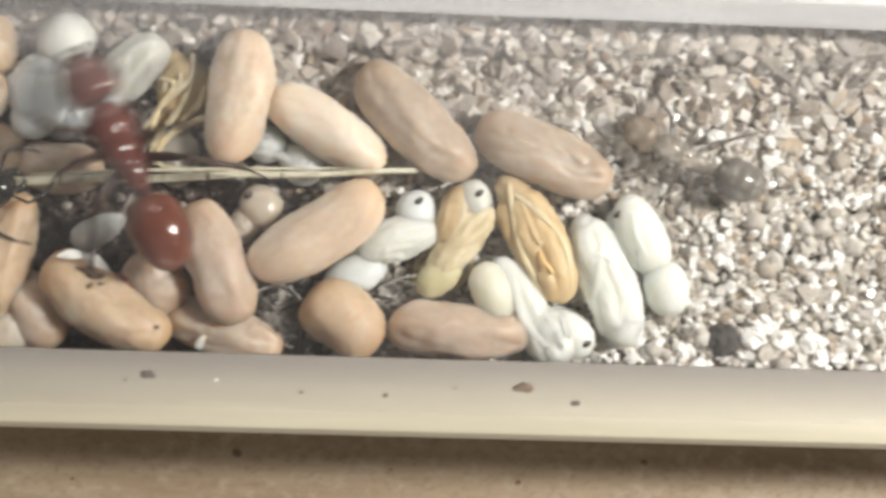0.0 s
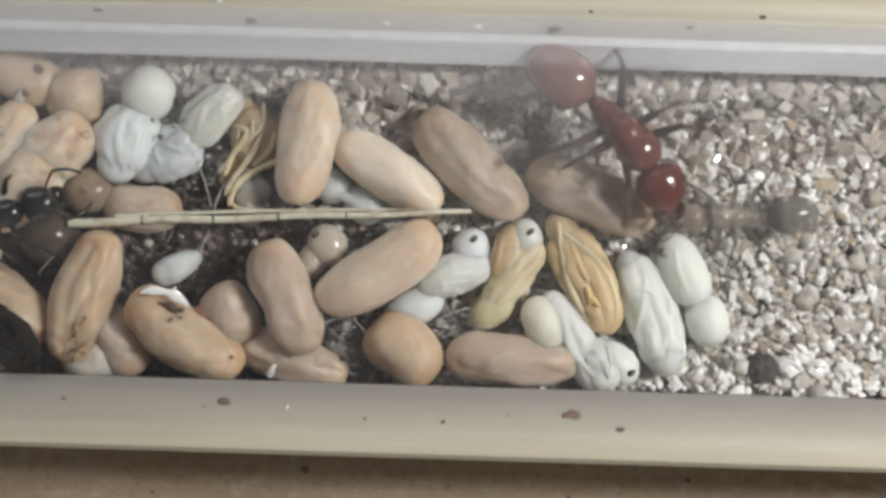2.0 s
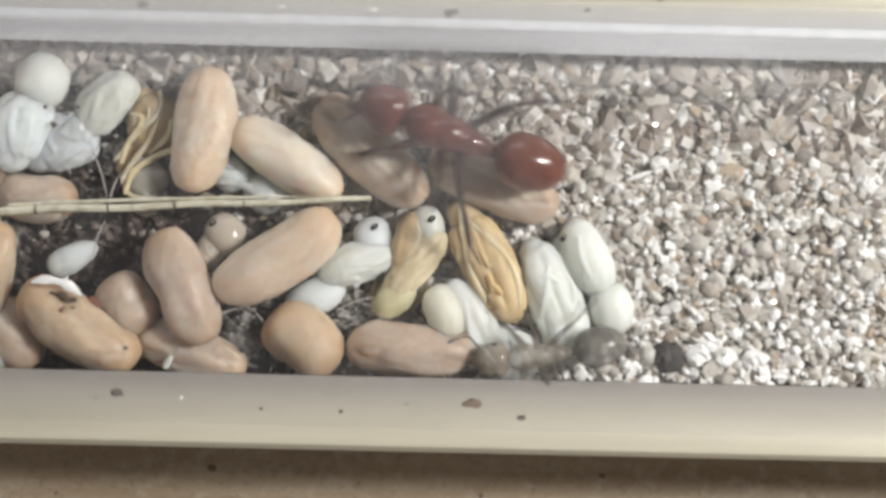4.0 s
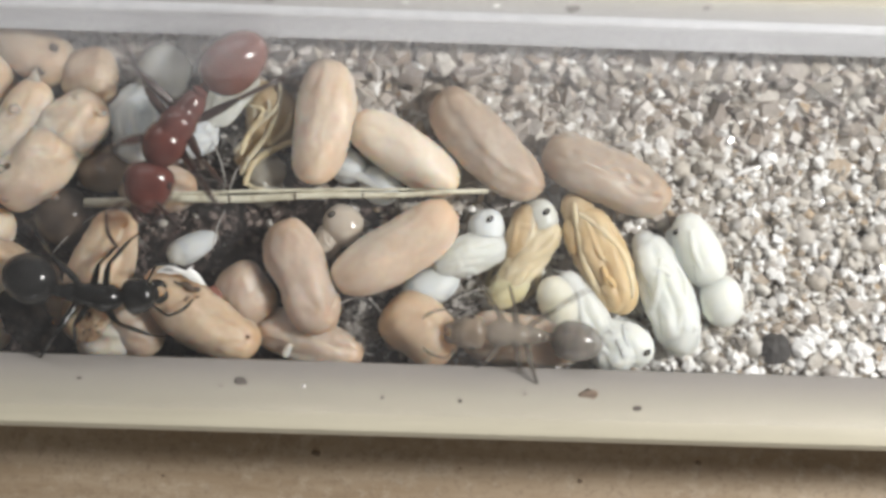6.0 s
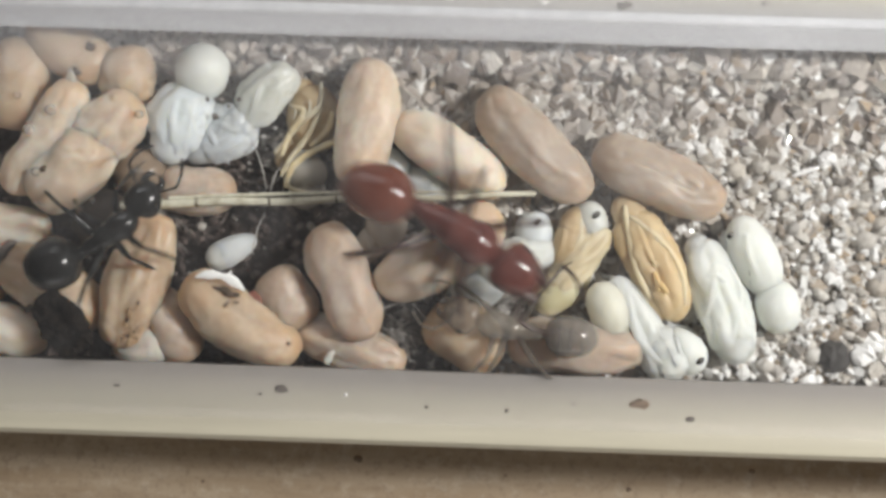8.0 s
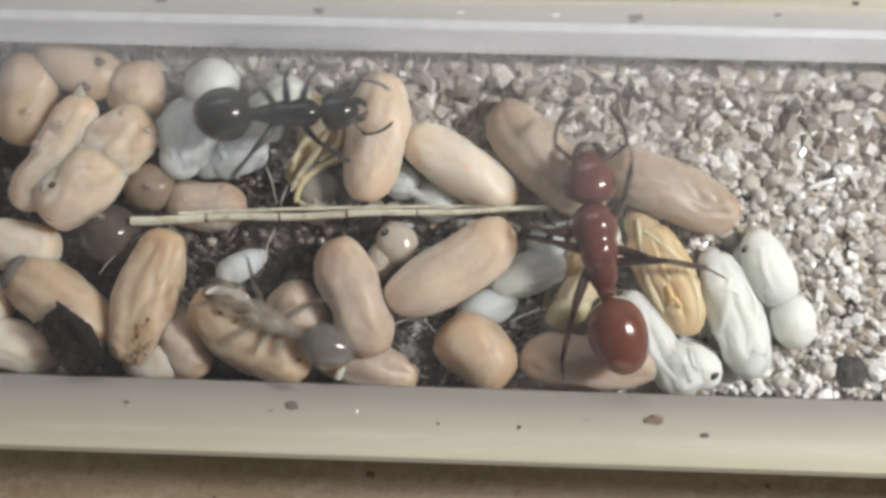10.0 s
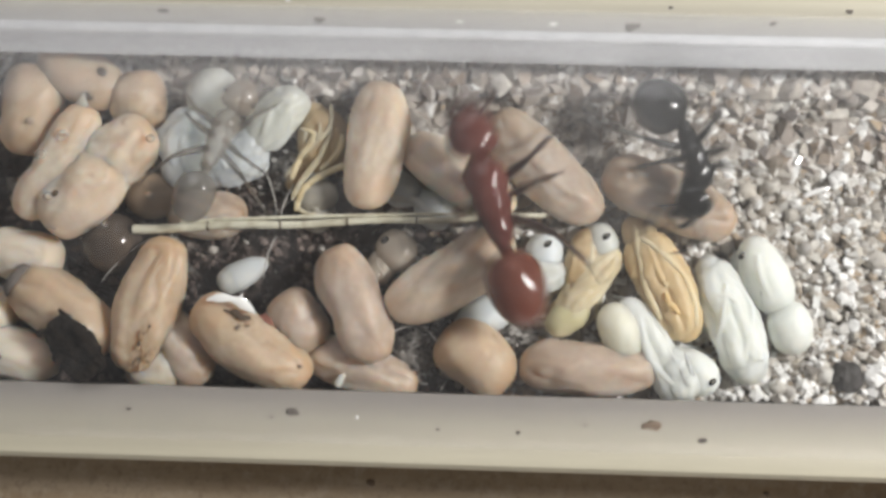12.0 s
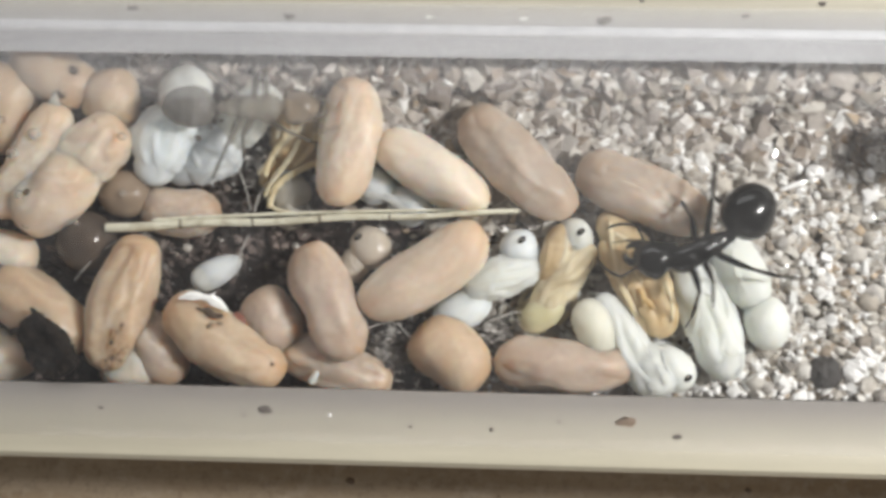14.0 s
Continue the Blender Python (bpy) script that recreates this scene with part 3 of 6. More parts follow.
tagged(new("ground", mesh("ground", *bed(), SAND_BED)), "dusty sandy bed filling the trough", "ground", kind="structure")

CORNERS = [(1, 0, 0), (-1, 0, 0), (0, 1, 0), (0, -1, 0), (0, 0, 1), (0, 0, -1), (0.6, 0.6, 0.55), (-0.6, 0.6, 0.55), (0.6, -0.6, 0.55),
           (-0.6, -0.6, 0.55), (0.6, 0.6, -0.55), (-0.6, 0.6, -0.55), (0.6, -0.6, -0.55), (-0.6, -0.6, -0.55)]
bm = bmesh.new()
for c in CORNERS:
    bm.verts.new(c)
bmesh.ops.convex_hull(bm, input=bm.verts)
bm.verts.index_update()
GRAIN_FACES = [tuple(v.index for v in f.verts) for f in bm.faces]
bm.free()


def grains(count, where, size, rng, lift=0.0):
    """Angular grains strewn over the bed, joined into one loose heap."""
    verts, faces = [], []
    corners = np.array(CORNERS)
    made = 0
    while made < count:
        x, y = rng.uniform(-38, 44), rng.uniform(-6.5, 11.65)
        if rng.random() > where(x, y):
            continue
        r = size(rng) * (1.0 + 0.3 * min(1.0, max(0.0, (y - 3.0) / 5.0)))
        v = corners / np.linalg.norm(corners, axis=1)[:, None] * rng.uniform(0.62, 1.15, (14, 1)) * r
        v = v * rng.uniform(0.55, 1.25, (1, 3))
        a, b, c = rng.uniform(0, 6.283, 3)
        rot = np.array(Euler((a, b, c)).to_matrix())
        v = v @ rot.T
        z = ground_height(x, y) + rng.uniform(-0.25, 0.3) + lift
        v = v + np.array([x, y, z])
        n = len(verts)
        verts += v.tolist()
        faces += [tuple(i + n for i in f) for f in GRAIN_FACES]
        made += 1
    return verts, faces


def gravel_share(x, y):
    """Coarse brown gravel banked up along the far wall."""
    edge = 7.6 + 1.6 * noise.noise(Vector((x * 0.22, 3.0, 1.0))) - (1.2 if x > 4 else 0.0)
    return 1 / (1 + math.exp((edge - y) / 0.55)) * (0.3 if y < edge else 1.0)


def soil_share(x, y):
    """How much of the bed is dark soil: the brood end is soiled, the far end clean sand."""
    edge = -1.0 + 2.0 * noise.noise(Vector((x * 0.3, y * 0.3, 5.0)))
    s = 1 / (1 + math.exp((x - edge + 0.28 * (y - 2)) / 1.4))
    if y > 7.5:
        s *= 0.8 if x < -9 else 0.45
    return s


rng = np.random.default_rng(7)
sand = new("sand_grains", mesh("sand_grains", *grains(5600, lambda x, y: 1 - 0.99 * soil_share(x, y), lambda g: min(0.85, 0.25 + abs(g.normal(0, 0.21))), rng), SAND, "sharp"))
worn = new("worn_sand", mesh("worn_sand", *grains(4400, lambda x, y: 1 - 0.99 * soil_share(x, y), lambda g: min(0.7, 0.22 + abs(g.normal(0, 0.19))), rng, 0.04), SAND))
tagged(worn, "rounded worn sand grains, white, tan and grey", "sand", kind="stuff")
fine = new("fine_sand", mesh("fine_sand", *grains(7500, lambda x, y: (1 - 0.97 * soil_share(x, y)) * (x > -30), lambda g: g.uniform(0.07, 0.17), rng, 0.02), SAND, False))
tagged(fine, "fine sand grains filling the gaps between coarse ones", "sand", kind="stuff")
tagged(sand, "coarse angular sand grains, white, tan and brown", "sand", kind="stuff")
glints = new("quartz_grains", mesh("quartz_grains", *grains(2300, lambda x, y: (1 - 0.995 * soil_share(x, y)) * (1.0 if y < -3 else 0.6), lambda g: g.uniform(0.2, 0.48), rng, 0.2), QUARTZ, False))
tagged(glints, "shiny white quartz grains among the sand", "sand", kind="stuff")
gravel = new("gravel", mesh("gravel", *grains(2300, lambda x, y: gravel_share(x, y) if x > -32 else 0.0, lambda g: min(0.72, 0.26 + abs(g.normal(0, 0.2))), rng, 0.22), GRAVEL, "sharp"))
tagged(gravel, "coarse brown and grey gravel banked along the wall", "gravel", kind="stuff")
soil = new("soil_crumbs", mesh("soil_crumbs", *grains(5200, lambda x, y: soil_share(x, y) if x > -34 else 0.3, lambda g: 0.1 + abs(g.normal(0, 0.13)), rng), SOIL, False))
tagged(soil, "dark damp soil crumbs under the brood", "soil", kind="stuff")


# ---- brood ----
def cocoon(x, y, z, turn, length, width, mat, label, spot=0, tilt=0, rough=0.10, seed=0, taper=0.04, cap=False, crease=False, stains=0, hole=0.5, waist=0.0):
    """Silk cocoon: shell, and where seen its dark exit spot, a torn cap, a sunken crease, clinging dirt."""
    root = thing("cocoon", mpose(x, y, z, 0, tilt, turn), label, "cocoon", "ant cocoons in the trough")
    seed = seed or x * 1.7 + y
    part("silk_shell", ovoid(length, width, width * 0.97, 2.7, taper, rough * 1.2 + 0.04, seed, rings=46, around=60, groove=0.1 if crease else 0.0, bend=0.14 * math.sin(seed * 3.3), waist=waist, grain=0.2, wrinkle=0.03 + 0.5 * rough), mat, root)
    if spot:
        px, py = spot
        pz = 0.5 * width * math.sqrt(max(0.1, 1 - (2 * px / length) ** 2.7 if px > 0 else 1 - (-2 * px / length) ** 2.7) - (2 * py / width) ** 2 * 0.9)
        part("exit_spot", ovoid(hole, hole * 0.75, 0.18, 2, 0, 0.6, seed, (px, py, pz), 8, 12), HOLE, root, "dark brown exit hole")
    if cap:
        part("end_cap", ovoid(0.9, width * 0.62, width * 0.62, 2.2, 0, 0.2, seed, (-length * 0.43, 0, 0.12 * width), 10, 16), DARK_SPECK, root, "dark soiled end cap")
    r = random.Random(int(seed * 100))
    for i in range(stains):
        a = r.uniform(0.55, 1.3)
        px = r.uniform(0.12, 0.46) * length
        w = max(0.05, 1 - (2 * px / length) ** 2.7) ** (1 / 2.7) * width * 0.49
        part("dirt_crumb", ovoid(r.uniform(0.12, 0.5), r.uniform(0.1, 0.26), 0.09, 2, 0, 1.0, i, (px, w * math.cos(a), w * math.sin(a)), 7, 8), (STAIN, STAIN, UMBER, BROWN_SPECK)[i % 4], root)
    return root


TAN = "smooth tan silk cocoon lying on the nest floor"
cocoon(-5.99, 6.71, 2.9, -97.4, 6.9, 3.2, SILK_CREAM, "plump upright tan cocoon leaning on neighbours", rough=0.06, tilt=-4)
cocoon(-1.49, 5.2, 2.2, -32.4, 6.9, 2.95, SILK_PALE, "clean pale cream cocoon beside a straw", rough=0.05)
cocoon(3.02, 5.78, 2.1, -43.5, 7.9, 3.25, SILK_BROWN, "dull greyish brown cocoon with a shallow fold", rough=0.10, crease=True)
cocoon(9.73, 4.26, 1.9, -22.2, 7.6, 3.2, SILK_BROWN, "wrinkled brown cocoon at the edge of the sand", rough=0.13, crease=True)
cocoon(-1.81, -0.1, 2.9, -146.6, 7.7, 3.3, SILK_CREAM, "large clean tan cocoon resting on pale pupae", rough=0.06, tilt=3)
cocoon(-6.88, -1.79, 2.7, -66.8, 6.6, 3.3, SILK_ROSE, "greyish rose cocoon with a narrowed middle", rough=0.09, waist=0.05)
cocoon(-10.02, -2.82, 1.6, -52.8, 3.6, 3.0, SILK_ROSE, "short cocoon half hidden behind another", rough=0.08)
cocoon(-12.42, -4.07, 2.6, -31.1, 7.3, 3.3, SILK_TAN, "tan cocoon with soiled end and a dark speck", spot=(2.9, 0.55), hole=0.26, stains=0, cap=False)
cocoon(-18.0, -2.05, 2.6, -107.3, 7.5, 3.3, SILK_TAN, "long tan cocoon with brown dirt on its end", rough=0.12, crease=True, stains=34)
cocoon(-22.72, -2.57, 2.2, -35.6, 6.6, 3.5, SILK_TAN, "tan cocoon with a dark soiled cap", cap=True)
cocoon(-25.84, -5.0, 1.9, -7.2, 6.0, 2.9, SILK_PALE, "pale cocoon against the trough wall", spot=(0.03, -0.04))
pointed = cocoon(-23.0, 5.35, 2.9, -121, 7.0, 2.75, SILK_CREAM, "torn tan cocoon with a pointed tip and droplets", rough=0.14, taper=0.02)
part("torn_tip", tube(curve_points((-3.0, -0.3, 0.5), (-3.6, -0.5, 0.6), (-3.95, -0.75, 0.5), 6), [0.55, 0.42, 0.3, 0.2, 0.11, 0.03], 10, 0.4), SILK_CREAM, pointed, "pointed tip of torn silk")
cocoon(-21.55, 3.7, 3.1, -138, 5.2, 3.6, SILK_CREAM, "broad tan cocoon with a dark exit hole", rough=0.1, spot=(0.75, -0.62), hole=0.42, seed=3)
cocoon(-19.75, 6.1, 2.7, -142, 4.4, 3.3, SILK_CREAM, "tan cocoon end with a dark fold", rough=0.1, crease=True, seed=6)
cocoon(-24.8, 8.26, 2.1, -97, 5.0, 3.3, SILK_TAN, "rose tan cocoon beside the inner wall", rough=0.05)
holed = cocoon(-22.1, 10.3, 2.1, -33, 5.0, 3.1, SILK_TAN, "tan cocoon with a dark hole by the inner wall", spot=(1.25, 0.75), hole=0.6, rough=0.06)
part("gnawed_edge", ovoid(0.9, 0.5, 0.2, 2, 0, 0.9, 3, (1.2, -0.75, 1.15), 8, 12), HOLE, holed, "dark gnawed patch")
cocoon(-18.95, 8.9, 1.9, -78.1, 3.2, 3.05, SILK_TAN, "short round tan cocoon standing on end", rough=0.05)
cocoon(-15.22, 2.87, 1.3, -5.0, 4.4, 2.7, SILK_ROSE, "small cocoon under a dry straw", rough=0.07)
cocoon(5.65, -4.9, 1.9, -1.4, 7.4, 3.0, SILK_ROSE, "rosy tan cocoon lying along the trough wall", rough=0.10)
cocoon(-0.35, -4.5, 1.9, -37.4, 4.6, 3.5, SILK_TAN, "stubby tan cocoon against the trough wall", rough=0.03, seed=4)
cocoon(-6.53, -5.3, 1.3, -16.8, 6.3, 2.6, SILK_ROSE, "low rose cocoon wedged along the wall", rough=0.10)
cocoon(-17.72, -5.5, 1.3, -1.1, 3.4, 2.6, SILK_PALE, "small pale cocoon end by the wall", rough=0.08)
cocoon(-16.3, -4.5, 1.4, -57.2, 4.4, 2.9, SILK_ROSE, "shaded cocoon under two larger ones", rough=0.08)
cocoon(-25.02, 0.41, 1.7, -10.8, 4.2, 2.9, SILK_PALE, "whitish cocoon in the crowded brood pile", rough=0.06)
cocoon(-27.2, -2.71, 1.4, -12.3, 3.4, 2.9, SILK_PALE, "pale cocoon at the crowded end", rough=0.06)
cocoon(-29.5, 3.0, 1.9, 60, 6.5, 3.2, SILK_TAN, TAN)
cocoon(-30.0, 8.0, 1.9, -20, 6.5, 3.2, SILK_TAN, TAN)


def glossy_bead(x, y, z, turn, length, width, mat, label):
    root = thing("replete_gaster", mpose(x, y, z, 0, 0, turn), label, "insect part")
    part("globe", ovoid(length, width, width * 0.95, 2.1, 0.05, 0.04, x, rings=18, around=22), mat, root)
    part("stalk", tube([(-length * 0.45, 0, 0), (-length * 0.62, 0.1, -0.2), (-length * 0.7, 0.2, -0.6)], [0.3, 0.2, 0.22]), mat, root)
    return root


glossy_bead(-20.29, 1.19, 1.5, 14, 3.3, 3.3, HONEY_SKIN, "dark glossy brown swollen gaster between cocoons")
glossy_bead(-18.2, 3.78, 1.6, -2, 2.9, 2.6, TAUPE_SKIN, "glossy taupe swollen gaster between cocoons")


def pupa(x, y, z, label, lobes, limbs, eye=None, seed=1, loose=-1.0, soft=3):
    """Naked pupa: soft lobes (name, x, y, z, length, width, turn, skin) and folded limbs pressed flat on them."""
    root = thing("pupa", mpose(x, y, z), label, "pupa", "naked ant pupae in the trough")

    def surface(px, py):
        best = loose
        for _, cx, cy, cz, length, width, turn, _ in lobes:
            c, n = math.cos(radians(turn)), math.sin(radians(turn))
            u, v = (px - cx) * c + (py - cy) * n, (py - cy) * c - (px - cx) * n
            q = (2 * u / length) ** 2 + (2 * v / width) ** 2
            if q < 1:
                best = max(best, cz + 0.45 * width * math.sqrt(1 - q))
        return best

    sheaths = {skin.name for name, *_, skin in lobes if name in ("limb_sheath", "wing_case")}
    r = random.Random(seed)
    merged = {}
    for way, width, skin in limbs:
        pts = []
        ends = [way[0]] + list(way) + [way[-1]]
        for a, b, c, d in zip(ends, ends[1:], ends[2:], ends[3:]):
            for f in (0.0, 0.25, 0.5, 0.75):
                pts.append(tuple(0.5 * (2 * b[m] + (c[m] - a[m]) * f + (2 * a[m] - 5 * b[m] + 4 * c[m] - d[m]) * f * f
                                        + (3 * b[m] - a[m] - 3 * c[m] + d[m]) * f ** 3) for m in (0, 1)))
        pts.append(way[-1])
        high = [surface(*p) for p in pts]
        high = [sum(high[max(0, i - 1):i + 2]) / len(high[max(0, i - 1):i + 2]) for i in range(len(high))]
        n = len(pts) - 1
        radii = [width * (0.5 + 0.3 * math.sin(math.pi * i / n) ** 0.7 + 0.08 * r.uniform(-1, 1)) for i in range(n + 1)]
        merged.setdefault(skin.name, []).append((skin, tube([(p[0], p[1], h + (0.12 * r.random() if loose > -1 else -width * (0.3 if skin.name in sheaths else 0.05))) for p, h in zip(pts, high)], radii, 12, 0.6)))

    def soften(ob):
        """Melt limbs and lobe into one soft skin."""
        m = ob.modifiers.new("melt", "REMESH")
        m.mode, m.voxel_size, m.use_smooth_shade = "VOXEL", 0.065 * MM, True
        m = ob.modifiers.new("soft", "SMOOTH")
        m.factor, m.iterations = 0.5, soft

    for k, (name, cx, cy, cz, length, width, turn, skin) in enumerate(lobes):
        folded = name in ("limb_sheath", "wing_case")
        if folded:
            geo = ovoid(length, width * 1.04, width * 0.78, 2.7, 0.05 * math.sin(seed + k), 0.16, seed + k, rings=40, around=90, bend=0.14 * math.sin(seed * 2.1 + k),
                        pleat=0.2, folds=7, twist=0.7 * math.sin(seed * 1.7), wrinkle=0.05)
        else:
            geo = ovoid(length, width, width * 0.86, 2.25, 0.05 * math.sin(seed + k), 0.06 if name in ("gaster", "head") else 0.15, seed + k, rings=24, around=36, bend=0.1 * math.sin(seed * 2.1 + k))
        c, n = math.cos(radians(turn)), math.sin(radians(turn))
        geo = ([(cx + u * c - v * n, cy + u * n + v * c, cz + w) for u, v, w in geo[0]], geo[1])
        more = [g for _, g in merged.pop(skin.name, [])] if folded or skin.name not in sheaths else []
        soften(part(name, join(geo, *more), skin, root))
    for group in merged.values():
        for skin, g in group:
            soften(part("folded_limb", g, skin, root))
    if eye:
        h = surface(*eye)
        ob = part("eye", ovoid(0.5, 0.32, 0.2, 2, 0, 0, 0, rings=8, around=14), EYE_DARK, root, "dark oval eye")
        ob.matrix_basis = mpose(eye[0], eye[1], h + 0.08, 0, 0, 40)
        part("eye_glint", ovoid(0.16, 0.12, 0.08, 2, 0, 0, 0, (0.03, 0.03, 0.1), 6, 8), GREY_SKIN, ob, "grey lens of the eye")
    return root


pupa(9.50, -3.85, 1.9, "cream pupa with long folded legs and dark eye", [
    ("gaster", -2.23, 1.00, 0.3, 3.22, 2.2, -66, CREAM_SKIN),
    ("limb_sheath", -0.44, 0.11, 0, 6.2, 1.95, -60, WHITE_SKIN),
    ("thorax", 1.03, -1.20, 0.0, 3.0, 2.3, -64, WHITE_SKIN),
    ("head", 1.9, -1.10, -0.2, 2.9, 2.15, -42, WHITE_SKIN)], [
    (((-2.59, 2.84), (-1.55, 2.46), (-1.07, 0.93), (-0.66, -0.49), (0.81, -2.4)), 0.24, WHITE_SKIN),
    (((-2.07, 2.75), (-0.5, 1.36), (0.45, -0.05), (1.41, -1.87)), 0.22, WHITE_SKIN),
    (((0.45, 0.15), (1.57, 0.18), (2.6, -0.2), (3.03, -1.01)), 0.22, WHITE_SKIN),
    (((-0.66, -0.49), (-0.04, -1.09), (1.43, -2.49)), 0.2, WHITE_SKIN),
    (((1.2, 0.0), (1.5, -1.0), (1.9, -2.2)), 0.16, WHITE_SKIN)], (2.69, -1.53), seed=3)
pupa(13.19, -2.35, 1.6, "white pupa with ridged folded legs", [
    ("head", -0.95, 2.45, -0.1, 2.6, 1.75, -72, WHITE_SKIN),
    ("limb_sheath", 0.05, 0.35, 0.0, 6.6, 2.65, -69, WHITE_SKIN),
    ("gaster", 0.95, -1.75, -0.05, 3.0, 2.2, -76, WHITE_SKIN)], [
    (((-1.5, 3.2), (-1.62, 1.58), (-1.28, 0.02), (-0.46, -1.4), (0.3, -2.85)), 0.26, WHITE_SKIN),
    (((-0.83, 3.21), (0.24, 2.16), (1.05, 0.87), (0.89, -0.58), (0.59, -1.76), (0.14, -1.91), (-0.33, -1.27)), 0.25, WHITE_SKIN),
    (((1.19, 0.74), (1.61, -0.56), (1.85, -1.86), (1.4, -2.79)), 0.3, WHITE_SKIN),
    (((-0.41, 2.14), (-0.51, 0.69), (-0.74, -0.62)), 0.2, WHITE_SKIN),
    (((-1.1, 1.4), (-0.5, 1.6), (0.2, 1.3)), 0.16, WHITE_SKIN)], seed=4)
pupa(15.65, -0.94, 1.7, "smooth white pupa lying on the sand", [
    ("gaster", -0.67, 1.30, 0.0, 4.4, 2.6, -63, WHITE_SKIN),
    ("limb_sheath", -1.35, 1.05, -0.3, 3.4, 1.6, -62, GLASS_SKIN),
    ("head", 0.78, -1.5, -0.05, 2.9, 2.4, -77, WHITE_SKIN)], [
    (((-1.0, 0.6), (-0.7, -0.3), (0.0, -1.2)), 0.25, GLASS_SKIN),
    (((-1.3, 2.4), (-1.1, 1.2), (-0.5, 0.1)), 0.2, WHITE_SKIN)], (-2.02, 2.3), seed=5)
pupa(9.22, 0.05, 1.7, "amber orange pupa with pale gold borders", [
    ("head", -0.9, 2.15, -0.15, 2.6, 1.85, -60, GOLD_SKIN),
    ("limb_sheath", 0.42, -0.35, 0, 6.3, 2.75, -63, AMBER_SKIN),
    ("gaster", 1.5, -2.0, -0.1, 2.9, 2.05, -77, AMBER_SKIN),
    ("thorax_shield", -0.1, 0.75, 0.42, 2.5, 1.0, -64, OLIVE_SKIN)], [
    (((-1.3, 2.77), (-1.03, 1.14), (-0.47, -0.91), (0.81, -3.0)), 0.25, GILT_SKIN),
    (((-1.05, 2.16), (0.09, 1.37), (1.24, 0.27), (1.9, -1.05), (2.1, -2.5)), 0.25, GILT_SKIN),
    (((0.3, -0.7), (0.5, -1.2), (0.6, -1.8)), 0.2, ORANGE_SKIN),
    (((0.5, -1.3), (0.8, -1.5), (1.1, -1.9)), 0.22, ORANGE_SKIN),
    (((-0.6, 1.7), (0.0, 0.2), (0.5, -0.6)), 0.14, AMBER_SKIN),
    (((0.3, -1.9), (0.9, -2.5), (1.6, -2.9)), 0.15, AMBER_SKIN)], seed=6)
pupa(5.52, -0.04, 1.7, "yellowish cream pupa with gold folded legs and dark eye", [
    ("head", 0.72, 1.9, -0.2, 2.3, 1.8, -71, ASH_SKIN),
    ("thorax", -0.36, 0.94, -0.1, 3.6, 1.75, -105, GOLD_SKIN),
    ("limb_sheath", 0.0, -0.45, 0.0, 5.2, 1.75, -126, STRAW_SKIN),
    ("gaster", -1.01, -2.15, -0.1, 2.6, 1.8, -143, LIME_SKIN)], [
    (((-0.02, 2.4), (0.12, 1.16), (-0.68, -0.1), (-2.0, -1.17), (-2.3, -2.3)), 0.24, STRAW_SKIN),
    (((1.75, 1.2), (0.55, -0.06), (-1.07, -0.93), (-2.2, -2.1)), 0.3, STRAW_SKIN),
    (((1.8, 0.69), (0.87, -0.67), (0.59, -1.91), (-0.2, -2.8)), 0.22, STRAW_SKIN),
    (((-0.72, 1.55), (-0.89, 0.31), (-1.48, -0.74)), 0.22, GOLD_SKIN),
    (((0.5, 1.2), (0.3, 0.3), (-0.5, -0.5)), 0.2, STRAW_SKIN),
    (((-2.3, -2.3), (-1.9, -2.95), (-1.0, -3.0)), 0.2, STRAW_SKIN)], (0.89, 2.25), seed=7)
pupa(2.24, -0.58, 1.6, "bluish white pupa with a dark eye", [
    ("head", 1.0, 1.7, -0.3, 2.4, 2.1, -78, BLUE_SKIN),
    ("limb_sheath", 0.05, 0.27, 0, 4.3, 2.05, -158, WHITE_SKIN),
    ("gaster", -2.1, -1.6, -0.3, 3.5, 2.05, -155, BLUE_SKIN)], [
    (((1.97, 1.15), (0.13, 0.69), (-1.51, 0.23)), 0.22, WHITE_SKIN),
    (((2.05, 0.63), (0.14, 0.27), (-1.71, -0.19)), 0.22, WHITE_SKIN),
    (((1.85, 0.11), (-0.06, -0.14), (-1.8, -0.5)), 0.22, WHITE_SKIN),
    (((1.4, -0.42), (-0.25, -0.56), (-1.69, -0.81)), 0.2, WHITE_SKIN)], (1.07, 2.3), seed=8)
pupa(-15.45, 8.04, 2.0, "milk-white pupa with a round head", [
    ("gaster", 0.57, 1.23, 0.15, 3.00, 2.88, 77, WHITE_SKIN),
    ("limb_sheath", -0.57, -1.26, 0, 3.79, 3.06, 62, BLUE_SKIN),
    ("tip", 1.03, 2.66, -0.5, 1.10, 0.73, 12, WHITE_SKIN),
    ("head", -1.03, -2.63, -0.1, 2.45, 2.33, 52, BLUE_SKIN)], [
    (((-1.33, -0.23), (-1.55, -1.46), (-1.26, -2.92)), 0.22, BLUE_SKIN),
    (((-0.59, -0.33), (-0.80, -1.68), (-0.63, -3.39)), 0.24, BLUE_SKIN),
    (((0.28, -0.55), (0.18, -1.66), (-0.27, -3.14)), 0.22, BLUE_SKIN),
    (((-0.36, 0.16), (0.39, -0.31), (1.02, -0.66)), 0.22, BLUE_SKIN)], seed=9, soft=14)
